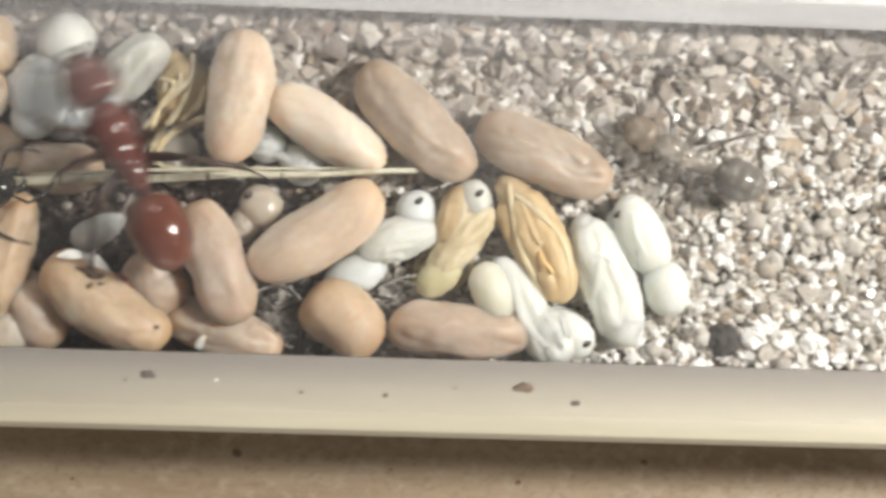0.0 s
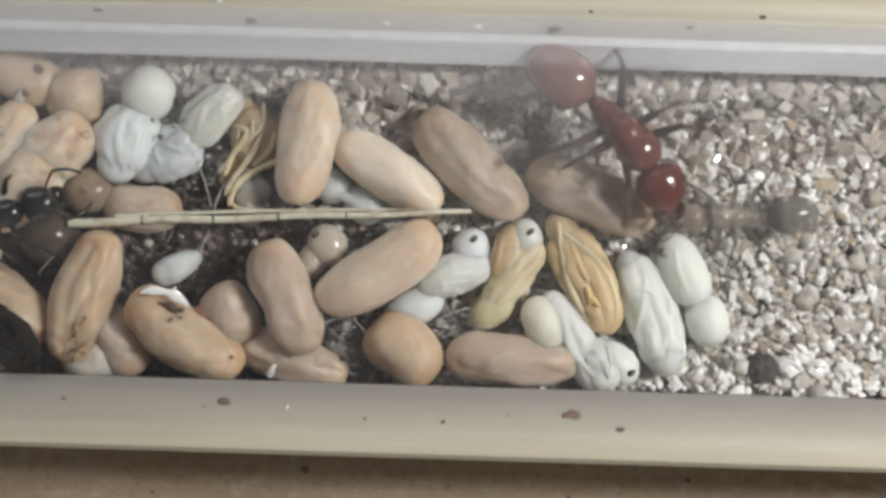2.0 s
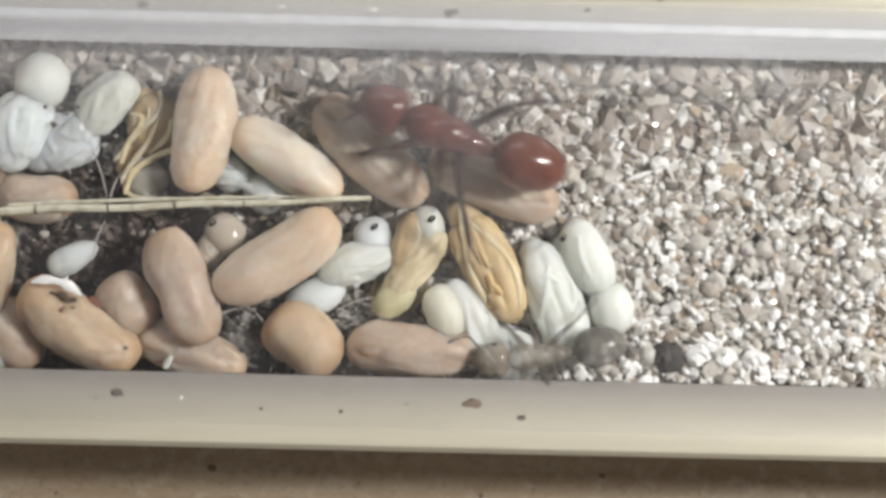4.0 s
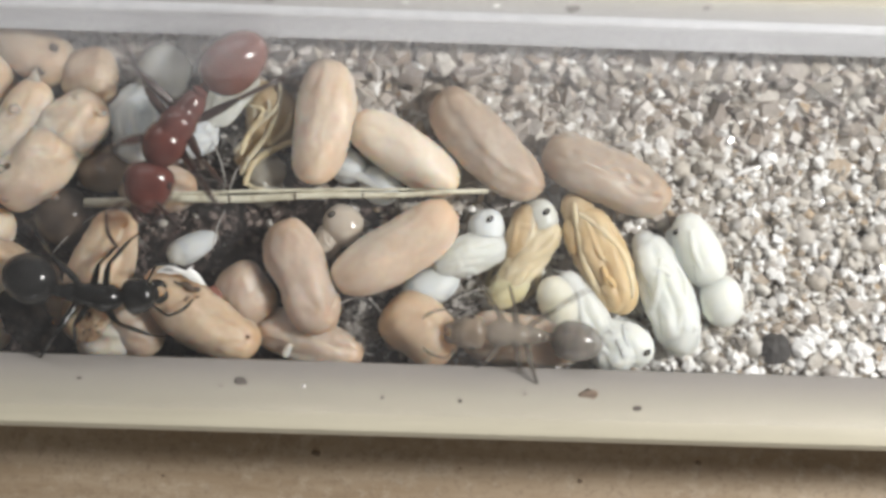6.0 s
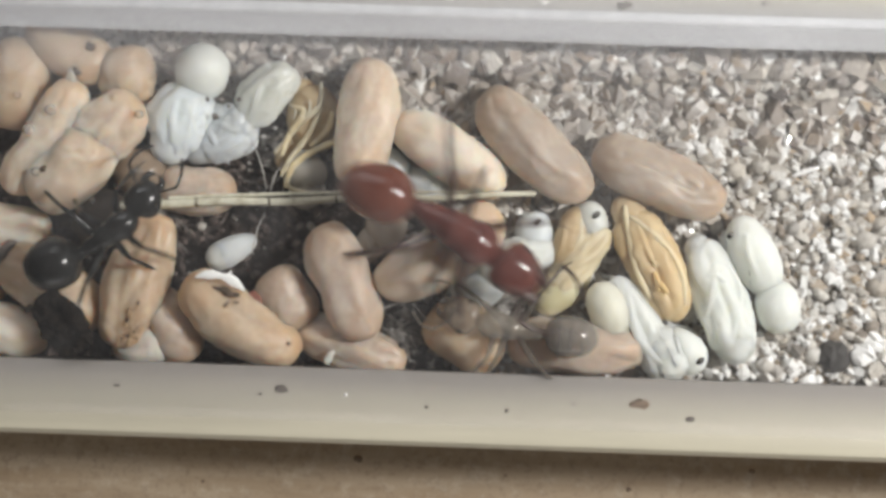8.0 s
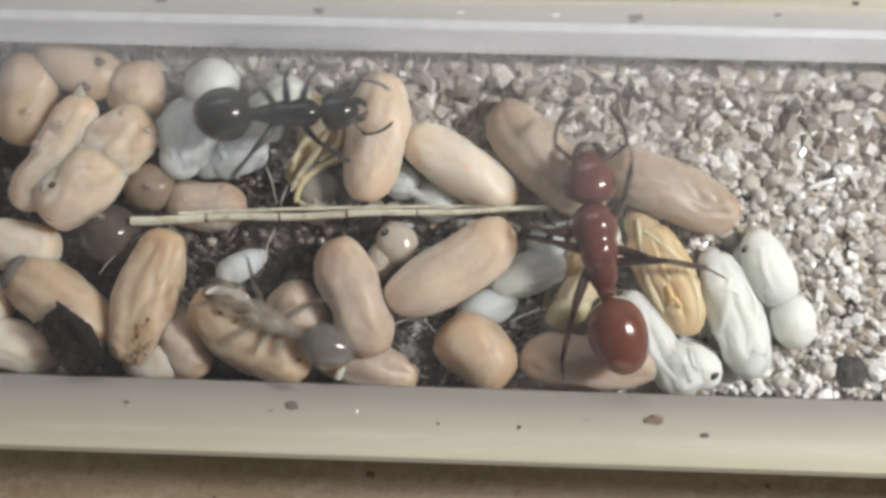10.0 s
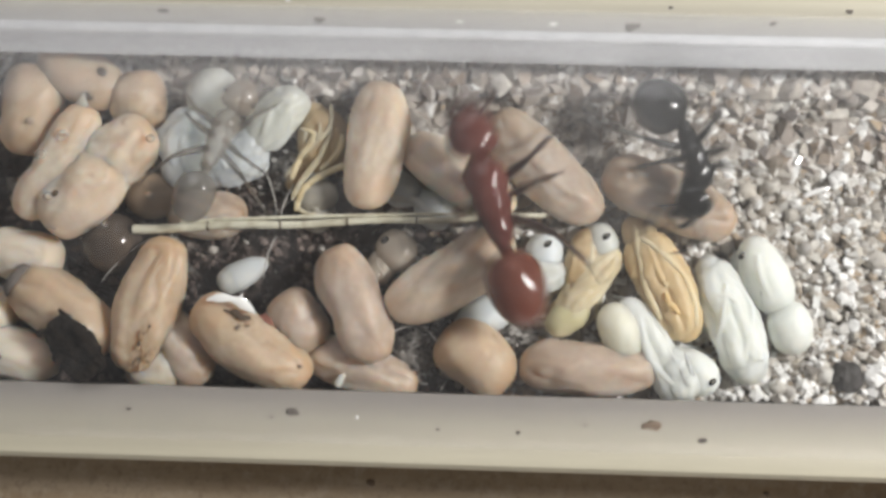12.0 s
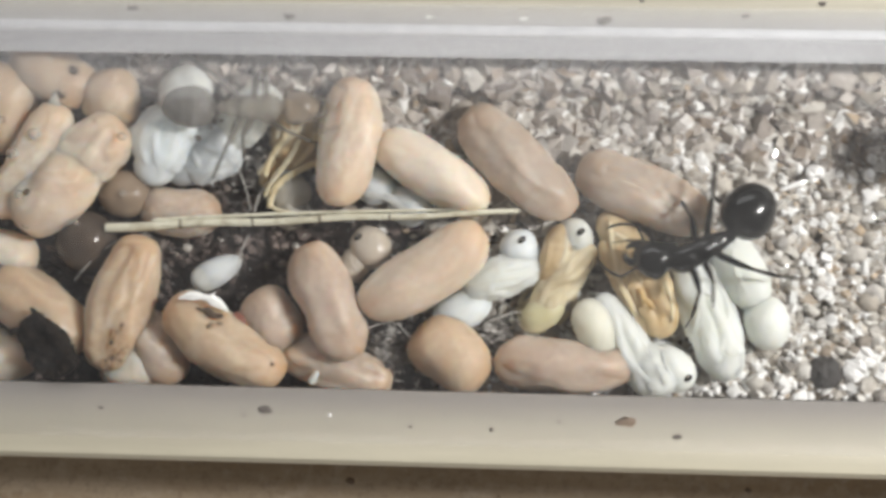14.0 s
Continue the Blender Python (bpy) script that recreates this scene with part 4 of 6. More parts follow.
pupa(-13.08, 6.95, 1.6, "translucent crumpled bluish white pupa", [
    ("wing_case", 1.61, 1.22, 0.1, 4.06, 2.34, 50, ASH_SKIN),
    ("limb_sheath", -0.45, -1.00, -0.15, 3.57, 2.46, 42, FILMY_SKIN),
    ("head", -1.16, -0.22, -0.2, 1.85, 1.60, 62, FILMY_SKIN)], [
    (((-0.82, 0.73), (0.15, 1.19), (1.01, 1.64), (1.90, 2.58)), 0.22, FILMY_SKIN),
    (((1.43, 1.77), (1.10, 0.66), (0.82, -0.46), (0.50, -2.19)), 0.22, ASH_SKIN),
    (((0.72, -1.32), (-0.50, -1.84), (-1.73, -2.31)), 0.20, FILMY_SKIN),
    (((-1.54, -0.27), (-1.26, -1.13), (-0.35, -2.70)), 0.17, FILMY_SKIN),
    (((-0.79, -0.50), (0.09, -0.84), (0.56, -0.22)), 0.16, FILMY_SKIN),
    (((2.35, 2.04), (2.39, 0.81), (1.43, -0.19)), 0.20, ASH_SKIN)], seed=10, soft=10)
pupa(-9.44, 6.14, 1.5, "golden pupa with loose stringy limbs", [
    ("head", -0.06, 2.09, -0.5, 1.85, 1.60, -68, GOLD_SKIN),
    ("thorax", 0.41, 0.86, -0.4, 3.70, 2.83, 82, GOLD_SKIN),
    ("limb_sheath", -0.54, -0.77, -0.5, 2.71, 1.36, 57, GOLD_SKIN),
    ("gaster", 0.19, -2.18, -0.2, 2.34, 1.97, 22, GREY_SKIN)], [
    (((0.90, 2.79), (0.90, 1.44), (-0.12, 0.49), (-1.50, -1.20)), 0.22, STRAW_SKIN),
    (((-0.64, 1.40), (0.11, 1.05), (-0.72, -0.20), (-1.12, -1.32)), 0.24, GILT_SKIN),
    (((1.02, 1.32), (0.38, -0.05), (-0.68, -1.55), (-1.09, -2.42)), 0.22, STRAW_SKIN),
    (((2.36, -0.24), (0.78, -0.90), (-0.43, -1.79), (-0.83, -3.03)), 0.26, GILT_SKIN),
    (((0.33, 1.80), (0.35, 1.06), (-0.61, 0.17)), 0.15, STRAW_SKIN),
    (((1.58, 1.21), (1.36, 0.23), (0.40, -0.78)), 0.24, GILT_SKIN),
    (((-0.91, -2.42), (-0.52, -3.02), (0.35, -3.18)), 0.19, STRAW_SKIN),
    (((-0.77, 1.52), (-0.39, 1.16), (-0.50, 0.67)), 0.14, STRAW_SKIN),
    (((1.96, 0.73), (1.75, -0.26), (1.27, -0.76)), 0.15, GOLD_SKIN)], seed=11, loose=0.5)
pupa(-5.21, 0.59, 1.6, "greyish pupa with one dark eye", [
    ("head", 0.4, 0.62, 0.1, 2.3, 2.1, -45, PEARL_SKIN),
    ("thorax", -0.44, -0.37, -0.2, 2.05, 1.67, 61, PEARL_SKIN)], [
    (((-0.67, 0.26), (-0.53, -0.37), (-0.13, -0.87)), 0.18, PEARL_SKIN),
    (((1.12, 0.05), (0.76, -0.47), (0.12, -0.61)), 0.15, PEARL_SKIN)], (-0.20, 1.11), seed=12)

pupa(-13.9, 5.4, 1.2, "small bluish white pupa under the others", [("gaster", 0.7, 0.2, 0, 2.6, 1.9, 15, BLUE_SKIN), ("head", -1.0, -0.2, 0, 2.2, 1.9, 15, FILMY_SKIN)],
     [(((-1.2, 0.4), (0.2, 0.6), (1.6, 0.5)), 0.3, BLUE_SKIN)], seed=21)
pupa(-9.4, 3.9, 1.1, "grey translucent pupa beside the straw", [("gaster", 0.0, 0.2, 0, 2.6, 2.1, -80, FILMY_SKIN), ("head", 0.1, -1.0, 0, 1.8, 1.7, -80, GREY_SKIN)],
     [(((-0.8, 0.8), (-0.2, 0.0), (0.4, -1.2)), 0.28, GREY_SKIN)], seed=22)
pupa(-3.85, 4.02, 1.1, "whitish pupa under a cream cocoon", [("gaster", 1.0, -0.6, 0, 2.4, 2.0, -33, BLUE_SKIN), ("head", -0.9, 0.5, 0, 2.2, 2.0, -33, BLUE_SKIN)],
     [(((-1.4, 0.0), (0.0, -0.2), (1.6, -1.4)), 0.34, WHITE_SKIN), (((-1.2, 0.9), (0.2, 0.4), (1.5, -0.5)), 0.3, BLUE_SKIN)], seed=23)


def larva(x, y, z, turn, length, width):
    root = thing("larva", mpose(x, y, z, 0, -8, turn), "small glassy white larva on dark soil", "larva")
    part("body", ovoid(length, width, width * 0.8, 2.1, 0.18, 0.06, 2), BLUE_SKIN, root)
    part("tip", ovoid(length * 0.52, width * 0.97, width * 0.8, 2.1, 0, 0.05, 3, (-length * 0.235, 0, 0.05)), WHITE_SKIN, root, "denser white tip")
    return root


larva(-13.21, -0.33, 1.1, 29.0, 3.1, 1.6)

# ---- litter ----
straw = thing("straw", mpose(-7.91, 2.57, 2.75, 0, -1.5, 3.2), "dry pale straw with dark nodes lying across the brood", "straw")
r = random.Random(4)
cuts = (-11.1, -7.0, -3.1, 0.5, 4.2, 11.1)
for i in range(5):
    a, b = cuts[i] + 0.03, cuts[i + 1] - 0.03
    pts = [(u, 0.06 * math.sin(0.8 * u), 0.04 * math.cos(0.7 * u)) for u in (a + (b - a) * k / 6 for k in range(7))]
    part("internode", tube(pts, [0.26 - 0.0055 * (u + 11) for u in (a + (b - a) * k / 6 for k in range(7))], 12), STRAW, straw, smooth="sharp")
    if i:
        part("node", ovoid(0.22, 0.6 - 0.013 * (cuts[i] + 11), 0.6 - 0.013 * (cuts[i] + 11), 2.6, 0, 0.3, i, (cuts[i], 0.06 * math.sin(0.8 * cuts[i]), 0.04 * math.cos(0.7 * cuts[i])), 8, 10), STRAW_NODE, straw, "dark straw node")
part("split_husk", tube(curve_points((-8.5, 0.3, 0.1), (-1, 0.45, 0.12), (8.5, 0.2, 0.02), 9), [0.05, 0.09, 0.1, 0.1, 0.11, 0.1, 0.09, 0.07, 0.03]), STRAW, straw)

lump = thing("charred_lump", mpose(-21.6, -4.4, 3.75, 0, 0, -52), "black crumbly lump lying on cocoons", "debris")
part("core", ovoid(3.7, 2.15, 1.5, 3.0, -0.06, 0.26, 5, rings=44, around=48, grain=1.2), SOOT, lump)
for i in range(46):
    part("crumb", ovoid(r.uniform(0.25, 0.75), r.uniform(0.2, 0.55), 0.3, 2.1, 0, 1.0, i, (r.uniform(-1.7, 1.7), r.uniform(-0.85, 0.85), r.uniform(0.62, 0.84)), 7, 8), SOOT, lump, smooth=False)


def fluff(x, y, z, size, label, seed, count=26):
    root = thing("lint_clump", mpose(x, y, z), label, "debris")
    q = random.Random(seed)
    part("clot", ovoid(size * 0.9, size, size * 0.5, 2.2, 0, 0.6, seed, rings=16, around=18), LINT, root)
    geo = []
    for i in range(count):
        c = Vector((q.gauss(0, 0.34), q.gauss(0, 0.38), abs(q.gauss(0.12, 0.1)))) * size
        d = Vector((q.uniform(-1, 1), q.uniform(-1, 1), q.uniform(-0.2, 0.4))) * size * 0.32
        k = c + Vector((q.uniform(-0.2, 0.2), q.uniform(-0.2, 0.2), 0.1)) * size
        geo.append(tube(curve_points(c - d, k, c + d, 6), [0.03] * 6, 5))
    part("fibres", join(*geo), LINT, root, "tangled grey fibres")
    geo = []
    for i in range(90):
        c = Vector((q.gauss(0, 0.34), q.gauss(0, 0.38), q.uniform(0.1, 0.32))) * size
        geo.append(ovoid(q.uniform(0.12, 0.45), q.uniform(0.1, 0.3), q.uniform(0.08, 0.25), 2.0, 0, 0.9, i, tuple(c), 4, 5))
    part("crumbs", join(*geo), LINT_BITS, root, "mixed grey and whitish crumbs", False)
    return root


fluff(-3.71, -4.3, 0.9, 2.5, "dark grey lint clump between cocoons", 3)
fluff(1.86, -3.6, 0.5, 2.0, "dark lint and soil between pupae", 5)
fluff(-10.9, 5.2, 0.6, 2.2, "dark lint beside the golden pupa", 6)
fluff(-17.5, 0.6, 0.5, 2.4, "brown fibrous litter between cocoons", 8)


PALE_LINT = material("pale_lint", (0.5, 0.48, 0.45), 0.8)
for x, y, z, turn, long, sag in ((-19.3, 0.2, 2.2, 40, 3.6, 0.4), (-11.6, 0.6, 1.6, 70, 2.4, 0.3), (-4.6, -3.4, 2.0, 20, 2.6, 0.5), (-2.6, -3.9, 2.2, -60, 2.2, 0.4),
                              (0.9, -3.3, 1.5, 80, 2.2, 0.3), (2.6, -2.6, 1.6, 15, 2.6, 0.5), (-11.9, 4.4, 1.8, -75, 2.8, 0.4), (-10.7, 3.6, 1.7, 65, 2.2, 0.3),
                              (3.4, -3.0, 1.4, -35, 2.0, 0.4), (-16.9, 1.1, 2.0, 60, 2.8, 0.5)):
    strand = new("fibre", mesh("fibre", *tube(curve_points((-long / 2, 0, 0), (0, sag, 0.5), (long / 2, 0.2, -0.1), 9), [0.02, 0.035, 0.04, 0.045, 0.045, 0.04, 0.04, 0.03, 0.02], 6), PALE_LINT))
    strand.matrix_world = mpose(x, y, z, 0, 0, turn)
    tagged(strand, "thin pale fibre caught between the brood", "fibre", "loose fibres in the brood")


def pebble(x, y, z, a, b, c, mat, label, turn=0, seed=1):
    ob = new("pebble", mesh("pebble", *ovoid(a, b, c, 2.3, 0.1, 0.5, seed, rings=9, around=10), mat, False))
    ob.matrix_world = mpose(x, y, z, 0, 0, turn)
    return tagged(ob, label, "pebble", "larger pebbles in the sand")


pebble(19.81, -5.06, 0.45, 1.9, 1.7, 1.4, DARK_STONE, "dark grey pebble in the sand", -40, 3)
pebble(19.05, 5.67, 0.6, 1.1, 0.95, 0.8, QUARTZ, "bright white quartz pebble", 10, 4)
pebble(21.4, -4.9, 0.4, 1.4, 1.3, 1.0, QUARTZ, "white quartz pebble near the wall", 30, 5)
pebble(23.0, -5.0, 0.4, 1.2, 1.2, 1.0, QUARTZ, "white quartz pebble near the wall", 60, 6)
pebble(24.6, -5.1, 0.4, 1.4, 1.2, 1.0, QUARTZ, "white quartz pebble near the wall", 0, 7)
pebble(18.0, 5.0, 0.5, 1.7, 0.3, 0.3, QUARTZ, "thin white quartz splinter", 20, 8)
pebble(-11.03, 10.52, 1.75, 0.8, 0.7, 0.6, QUARTZ, "glinting quartz pebble banked at the wall", 15, 11)
pebble(-12.25, 10.43, 1.7, 1.3, 0.8, 0.7, QUARTZ, "pale long quartz pebble banked at the wall", -70, 12)
flake = new("flake", mesh("flake", *box(-0.62, -0.19, -0.06, 0.62, 0.19, 0.06), MICA, False))
flake.matrix_world = mpose(18.01, -0.76, 0.75, 8, 6, -94)
tagged(flake, "small white flake standing out on the sand", "flake")
chip = new("silk_chip", mesh("silk_chip", *ovoid(0.85, 0.42, 0.3, 2.6, 0.1, 0.5, 4, rings=10, around=12), SILK_PALE, "sharp"))
chip.matrix_world = mpose(-7.58, -5.85, 2.55, 10, 0, 62)
tagged(chip, "pale chip of cocoon silk by the wall", "silk chip")
crescent = curve_points((-1.35, -0.15, -0.1), (-0.2, 0.75, 0.25), (1.35, -0.2, -0.05), 11)
splinter = tube(curve_points((0.1, 0.25, 0.1), (0.3, 0.5, 0.15), (0.35, 0.7, 0.1), 5), [0.12, 0.1, 0.08, 0.05, 0.02], 6, 0.5)
sliver = new("shiny_sliver", mesh("shiny_sliver", *join(tube(crescent, [0.04, 0.14, 0.24, 0.26, 0.2, 0.16, 0.22, 0.3, 0.26, 0.16, 0.04], 9, 0.3), splinter), MICA, "sharp"))
sliver.matrix_world = mpose(-13.2, -1.9, 4.1, 4, 20, -14)
tagged(sliver, "jagged shiny white sliver on a cocoon end", "flake")
for x, y, z, size, turn in ((-13.5, -2.35, 3.75, 0.3, -20), (-12.95, -2.45, 3.9, 0.42, -30), (-12.5, -2.6, 3.85, 0.26, 10), (-12.9, -3.1, 4.2, 0.2, 40), (-12.4, -3.0, 4.05, 0.16, 0)):
    speck(x, y, z, size, UMBER if size > 0.25 else BROWN_SPECK, "dirt_fleck", "brown dirt fleck smeared on a cocoon", 0.35, turn, 2.0, "dirt")
speck(-11.65, -2.85, 3.0, 0.7, RUST, "dirt_fleck", "rusty red scrap beside a cocoon", 0.5, -25, 1.5, "dirt")
for x, y, size in ((14.75, 0.45, 0.34), (14.95, -1.0, 0.4), (12.35, -3.35, 0.3), (14.3, -1.6, 0.26), (17.7, -3.6, 0.3)):
    speck(x, y, 0.9, size, DARK_SPECK, "dirt_fleck", "dark fleck of dirt beside white pupae", 0.6, 70, 1.4, "dirt")
for x, y, z, size in ((-14.37, 7.65, 3.3, 0.2), (-13.71, 7.67, 3.0, 0.26), (-14.0, 6.79, 2.9, 0.3), (-16.86, 6.53, 3.0, 0.2), (-13.34, 7.36, 2.8, 0.18), (-12.76, 7.73, 2.9, 0.22)):
    speck(x, y, z, size, DARK_SPECK, "dirt_fleck", "dark fleck of dirt stuck on a white pupa", 0.5, x * 40, 1.4, "dirt")
for x, y, z, s in ((-22.37, 6.75, 4.3, 0.6), (-23.48, 5.7, 4.35, 0.58), (-22.95, 3.5, 4.6, 0.5), (-17.8, 6.7, 4.0, 0.45), (-18.0, 3.75, 2.9, 0.4), (-22.75, 1.95, 4.1, 0.4), (-20.2, 2.1, 3.6, 0.32), (-16.2, -1.7, 2.2, 0.3), (-24.3, 7.5, 3.8, 0.4)):
    speck(x, y, z, s, DROP, "droplet", "tiny clear water droplet", 0.9, 0, 1.1, "droplet")


# ---- ants ----
def ant(label, mat, gaster_mat, leg_mat, s, headmat=None, band=None, tw=1.0, hw=1.0, gw=1.0):
    """An ant with its thorax at the origin, facing +x. s scales the body."""
    root = thing("ant", mpose(0, 0, 5), label, "ant", "live ants in the trough")
    made = {"root": root, "legs": [], "s": s}
    th = join(ovoid(2.3 * s, 2.05 * s * tw, 1.9 * s * tw, 2.1, 0.1, 0.03, 1, (1.1 * s, 0, 0.1 * s), 16, 20),
              ovoid(2.2 * s, 1.75 * s * tw, 1.75 * s * tw, 2.2, 0.05, 0.03, 2, (0.0, 0, 0.15 * s), 16, 20),
              ovoid(2.2 * s, 1.35 * s * tw, 1.45 * s * tw, 2.3, -0.05, 0.03, 3, (-1.1 * s, 0, -0.05 * s), 14, 18))
    thorax = part("thorax", th, mat, root)
    melt = thorax.modifiers.new("melt", "REMESH")
    melt.mode, melt.voxel_size, melt.use_smooth_shade = "VOXEL", 0.1 * s * MM, True
    soft = thorax.modifiers.new("soft", "SMOOTH")
    soft.factor, soft.iterations = 0.5, 6
    part("petiole", join(tube([(-1.8 * s, 0, -0.25 * s), (-2.2 * s, 0, -0.2 * s), (-2.6 * s, 0, -0.15 * s)], [0.3 * s, 0.34 * s, 0.3 * s]),
                         ovoid(0.55 * s, 0.95 * s, 1.0 * s, 2.0, 0, 0, 4, (-2.1 * s, 0, 0.12 * s), 12, 16)), mat, root)
    # head pivots at the neck
    head = part("head", join(ovoid(2.35 * s * hw, 2.5 * s * hw, 1.95 * s * hw, 2.5, 0.16, 0.02, 5, (1.15 * s, 0, -0.05 * s), 22, 26),
                             ovoid(0.9 * s, 1.1 * s * hw, 0.8 * s, 2.2, 0.1, 0, 6, (2.1 * s * hw, 0, -0.2 * s), 10, 14)), headmat or mat, root)
    made["head"] = head
    for side in (-1, 1):
        part("eye", ovoid(0.46 * s, 0.3 * s, 0.36 * s, 2, 0, 0, 0, (1.0 * s, side * 1.08 * s * hw, 0.36 * s), 8, 12), EYE_DARK, head, "small dark eye")
        part("mandible", tube(curve_points((2.1 * s, side * 0.6 * s, -0.3 * s), (2.95 * s, side * 0.6 * s, -0.42 * s), (2.9 * s, side * 0.06 * s, -0.45 * s)),
                              [0.26 * s, 0.26 * s, 0.24 * s, 0.21 * s, 0.17 * s, 0.12 * s, 0.05 * s]), leg_mat, head)
        elbow = (2.8 * s, side * 1.7 * s, 0.55 * s)
        part("antenna", join(tube([(1.75 * s, side * 0.5 * s, 0.4 * s), (2.35 * s, side * 1.2 * s, 0.6 * s), elbow], [0.09 * s, 0.085 * s, 0.1 * s], 7),
                             tube(curve_points(elbow, (3.9 * s, side * 1.7 * s, 0.5 * s), (4.5 * s, side * 1.0 * s, -0.4 * s)),
                                  [0.09 * s, 0.095 * s, 0.1 * s, 0.11 * s, 0.11 * s, 0.105 * s, 0.06 * s], 7)), leg_mat, head)
    # gaster pivots at the petiole: overlapping plates
    gaster = part("gaster", ovoid(3.75 * s, 2.9 * s * gw, 2.7 * s * gw, 2.15, -0.1, 0.02, 6, (-2.0 * s, 0, 0.05 * s), 30, 32), gaster_mat, root)
    made["gaster"] = gaster
    for k, px in enumerate((-1.1, -1.95, -2.8)):
        u = (px + 2.0) / 1.95
        w = gw * max(0.02, 1 - abs(u) ** 2.15) ** (1 / 2.15) * (1 + 0.1 * u)
        seg = ovoid(0.13 * s, 2.93 * s * w, 2.73 * s * w, 2.0, 0, 0, k, (px * s, 0, 0.05 * s), 6, 30)
        part("plate_edge", seg, band or gaster_mat, gaster)
    for side in (-1, 1):
        for k, (px, out, back) in enumerate(((0.95, 1.0, 0.95), (-0.05, 1.0, 0.0), (-0.95, 1.0, -0.95))):
            # hip at the origin of the leg
            reach = (1.0, 1.05, 1.35)[k]
            knee = (back * 1.0 * s * reach, side * 1.55 * s * reach, 1.15 * s)
            ankle = (back * 2.3 * s * reach, side * 2.75 * s * reach, -1.1 * s)
            toe = (back * 3.1 * s * reach, side * 3.15 * s * reach, -2.0 * s)
            femur = tube([(0, 0, 0), (back * 0.25 * s, side * 0.5 * s, 0.1 * s), (knee[0] * 0.6, knee[1] * 0.65, 0.75 * s), knee],
                         [0.24 * s, 0.25 * s, 0.23 * s, 0.13 * s], 8)
            tibia = tube([knee, tuple((a * 0.5 + b * 0.5) for a, b in zip(knee, ankle)), ankle], [0.12 * s, 0.16 * s, 0.1 * s], 8)
            foot = tube([ankle, tuple((a * 0.5 + b * 0.5) for a, b in zip(ankle, toe)), toe], [0.075 * s, 0.06 * s, 0.045 * s], 7)
            leg = part("leg", femur, leg_mat, root)
            part("tibia", tibia, leg_mat, leg)
            part("tarsus", foot, leg_mat, leg)
            hip = (px * 0.9 * s, side * 0.5 * s, -0.35 * s)
            leg.matrix_basis = mpose(*hip)
            made["legs"].append((leg, hip, side, k))
    return made


red = ant("glossy dark red ant walking over the brood", RED_CUTICLE, RED_GASTER, RED_LEG, 1.06, band=RED_LEG, tw=1.1, gw=0.98)
black = ant("shiny black ant with a round gaster", BLACK_CUTICLE, BLACK_CUTICLE, BLACK_CUTICLE, 0.80, tw=0.95, hw=0.96, gw=1.2)
grey = ant("pale greyish brown young ant", GREY_CUTICLE, GREY_GASTER, GREY_LEG, 0.76, GREY_HEAD)


def gait(a, rows):
    """Tripod gait: legs swing in turn as the body moves on."""
    keys = [(t, m.translation.copy(), m.to_euler().z) for t, m in rows]

    def at(t):
        for (t0, p0, a0), (t1, p1, a1) in zip(keys, keys[1:]):
            if t <= t1:
                f = (t - t0) / (t1 - t0)
                return p0.lerp(p1, f), a0 + ((a1 - a0 + math.pi) % (2 * math.pi) - math.pi) * f
        return keys[-1][1], keys[-1][2]

    n = 140
    stride = 0.0055 * a["s"]
    phase, legrows = 0.0, [[] for _ in a["legs"]]
    last, lasta = at(0.0)
    for i in range(n + 1):
        t = i * 0.1
        p, yaw = at(t)
        turn = abs((yaw - lasta + math.pi) % (2 * math.pi) - math.pi)
        phase += min(0.42, ((p - last).length + turn * 0.002) / stride) * 2 * math.pi
        last, lasta = p, yaw
        for j, (leg, hip, side, k) in enumerate(a["legs"]):
            ph = phase + (math.pi if (k + (side > 0)) % 2 else 0.0)
            swing = 20 * math.sin(ph) * side * -1
            lift = 9 * max(0.0, math.cos(ph)) * side
            legrows[j].append((t, mpose(*hip, lift + 4 * math.sin(1.3 * j), 0, swing + 7 * math.sin(2.1 * j + a["s"] * 9))))
    for (leg, hip, side, k), r in zip(a["legs"], legrows):
        walk(leg, r)


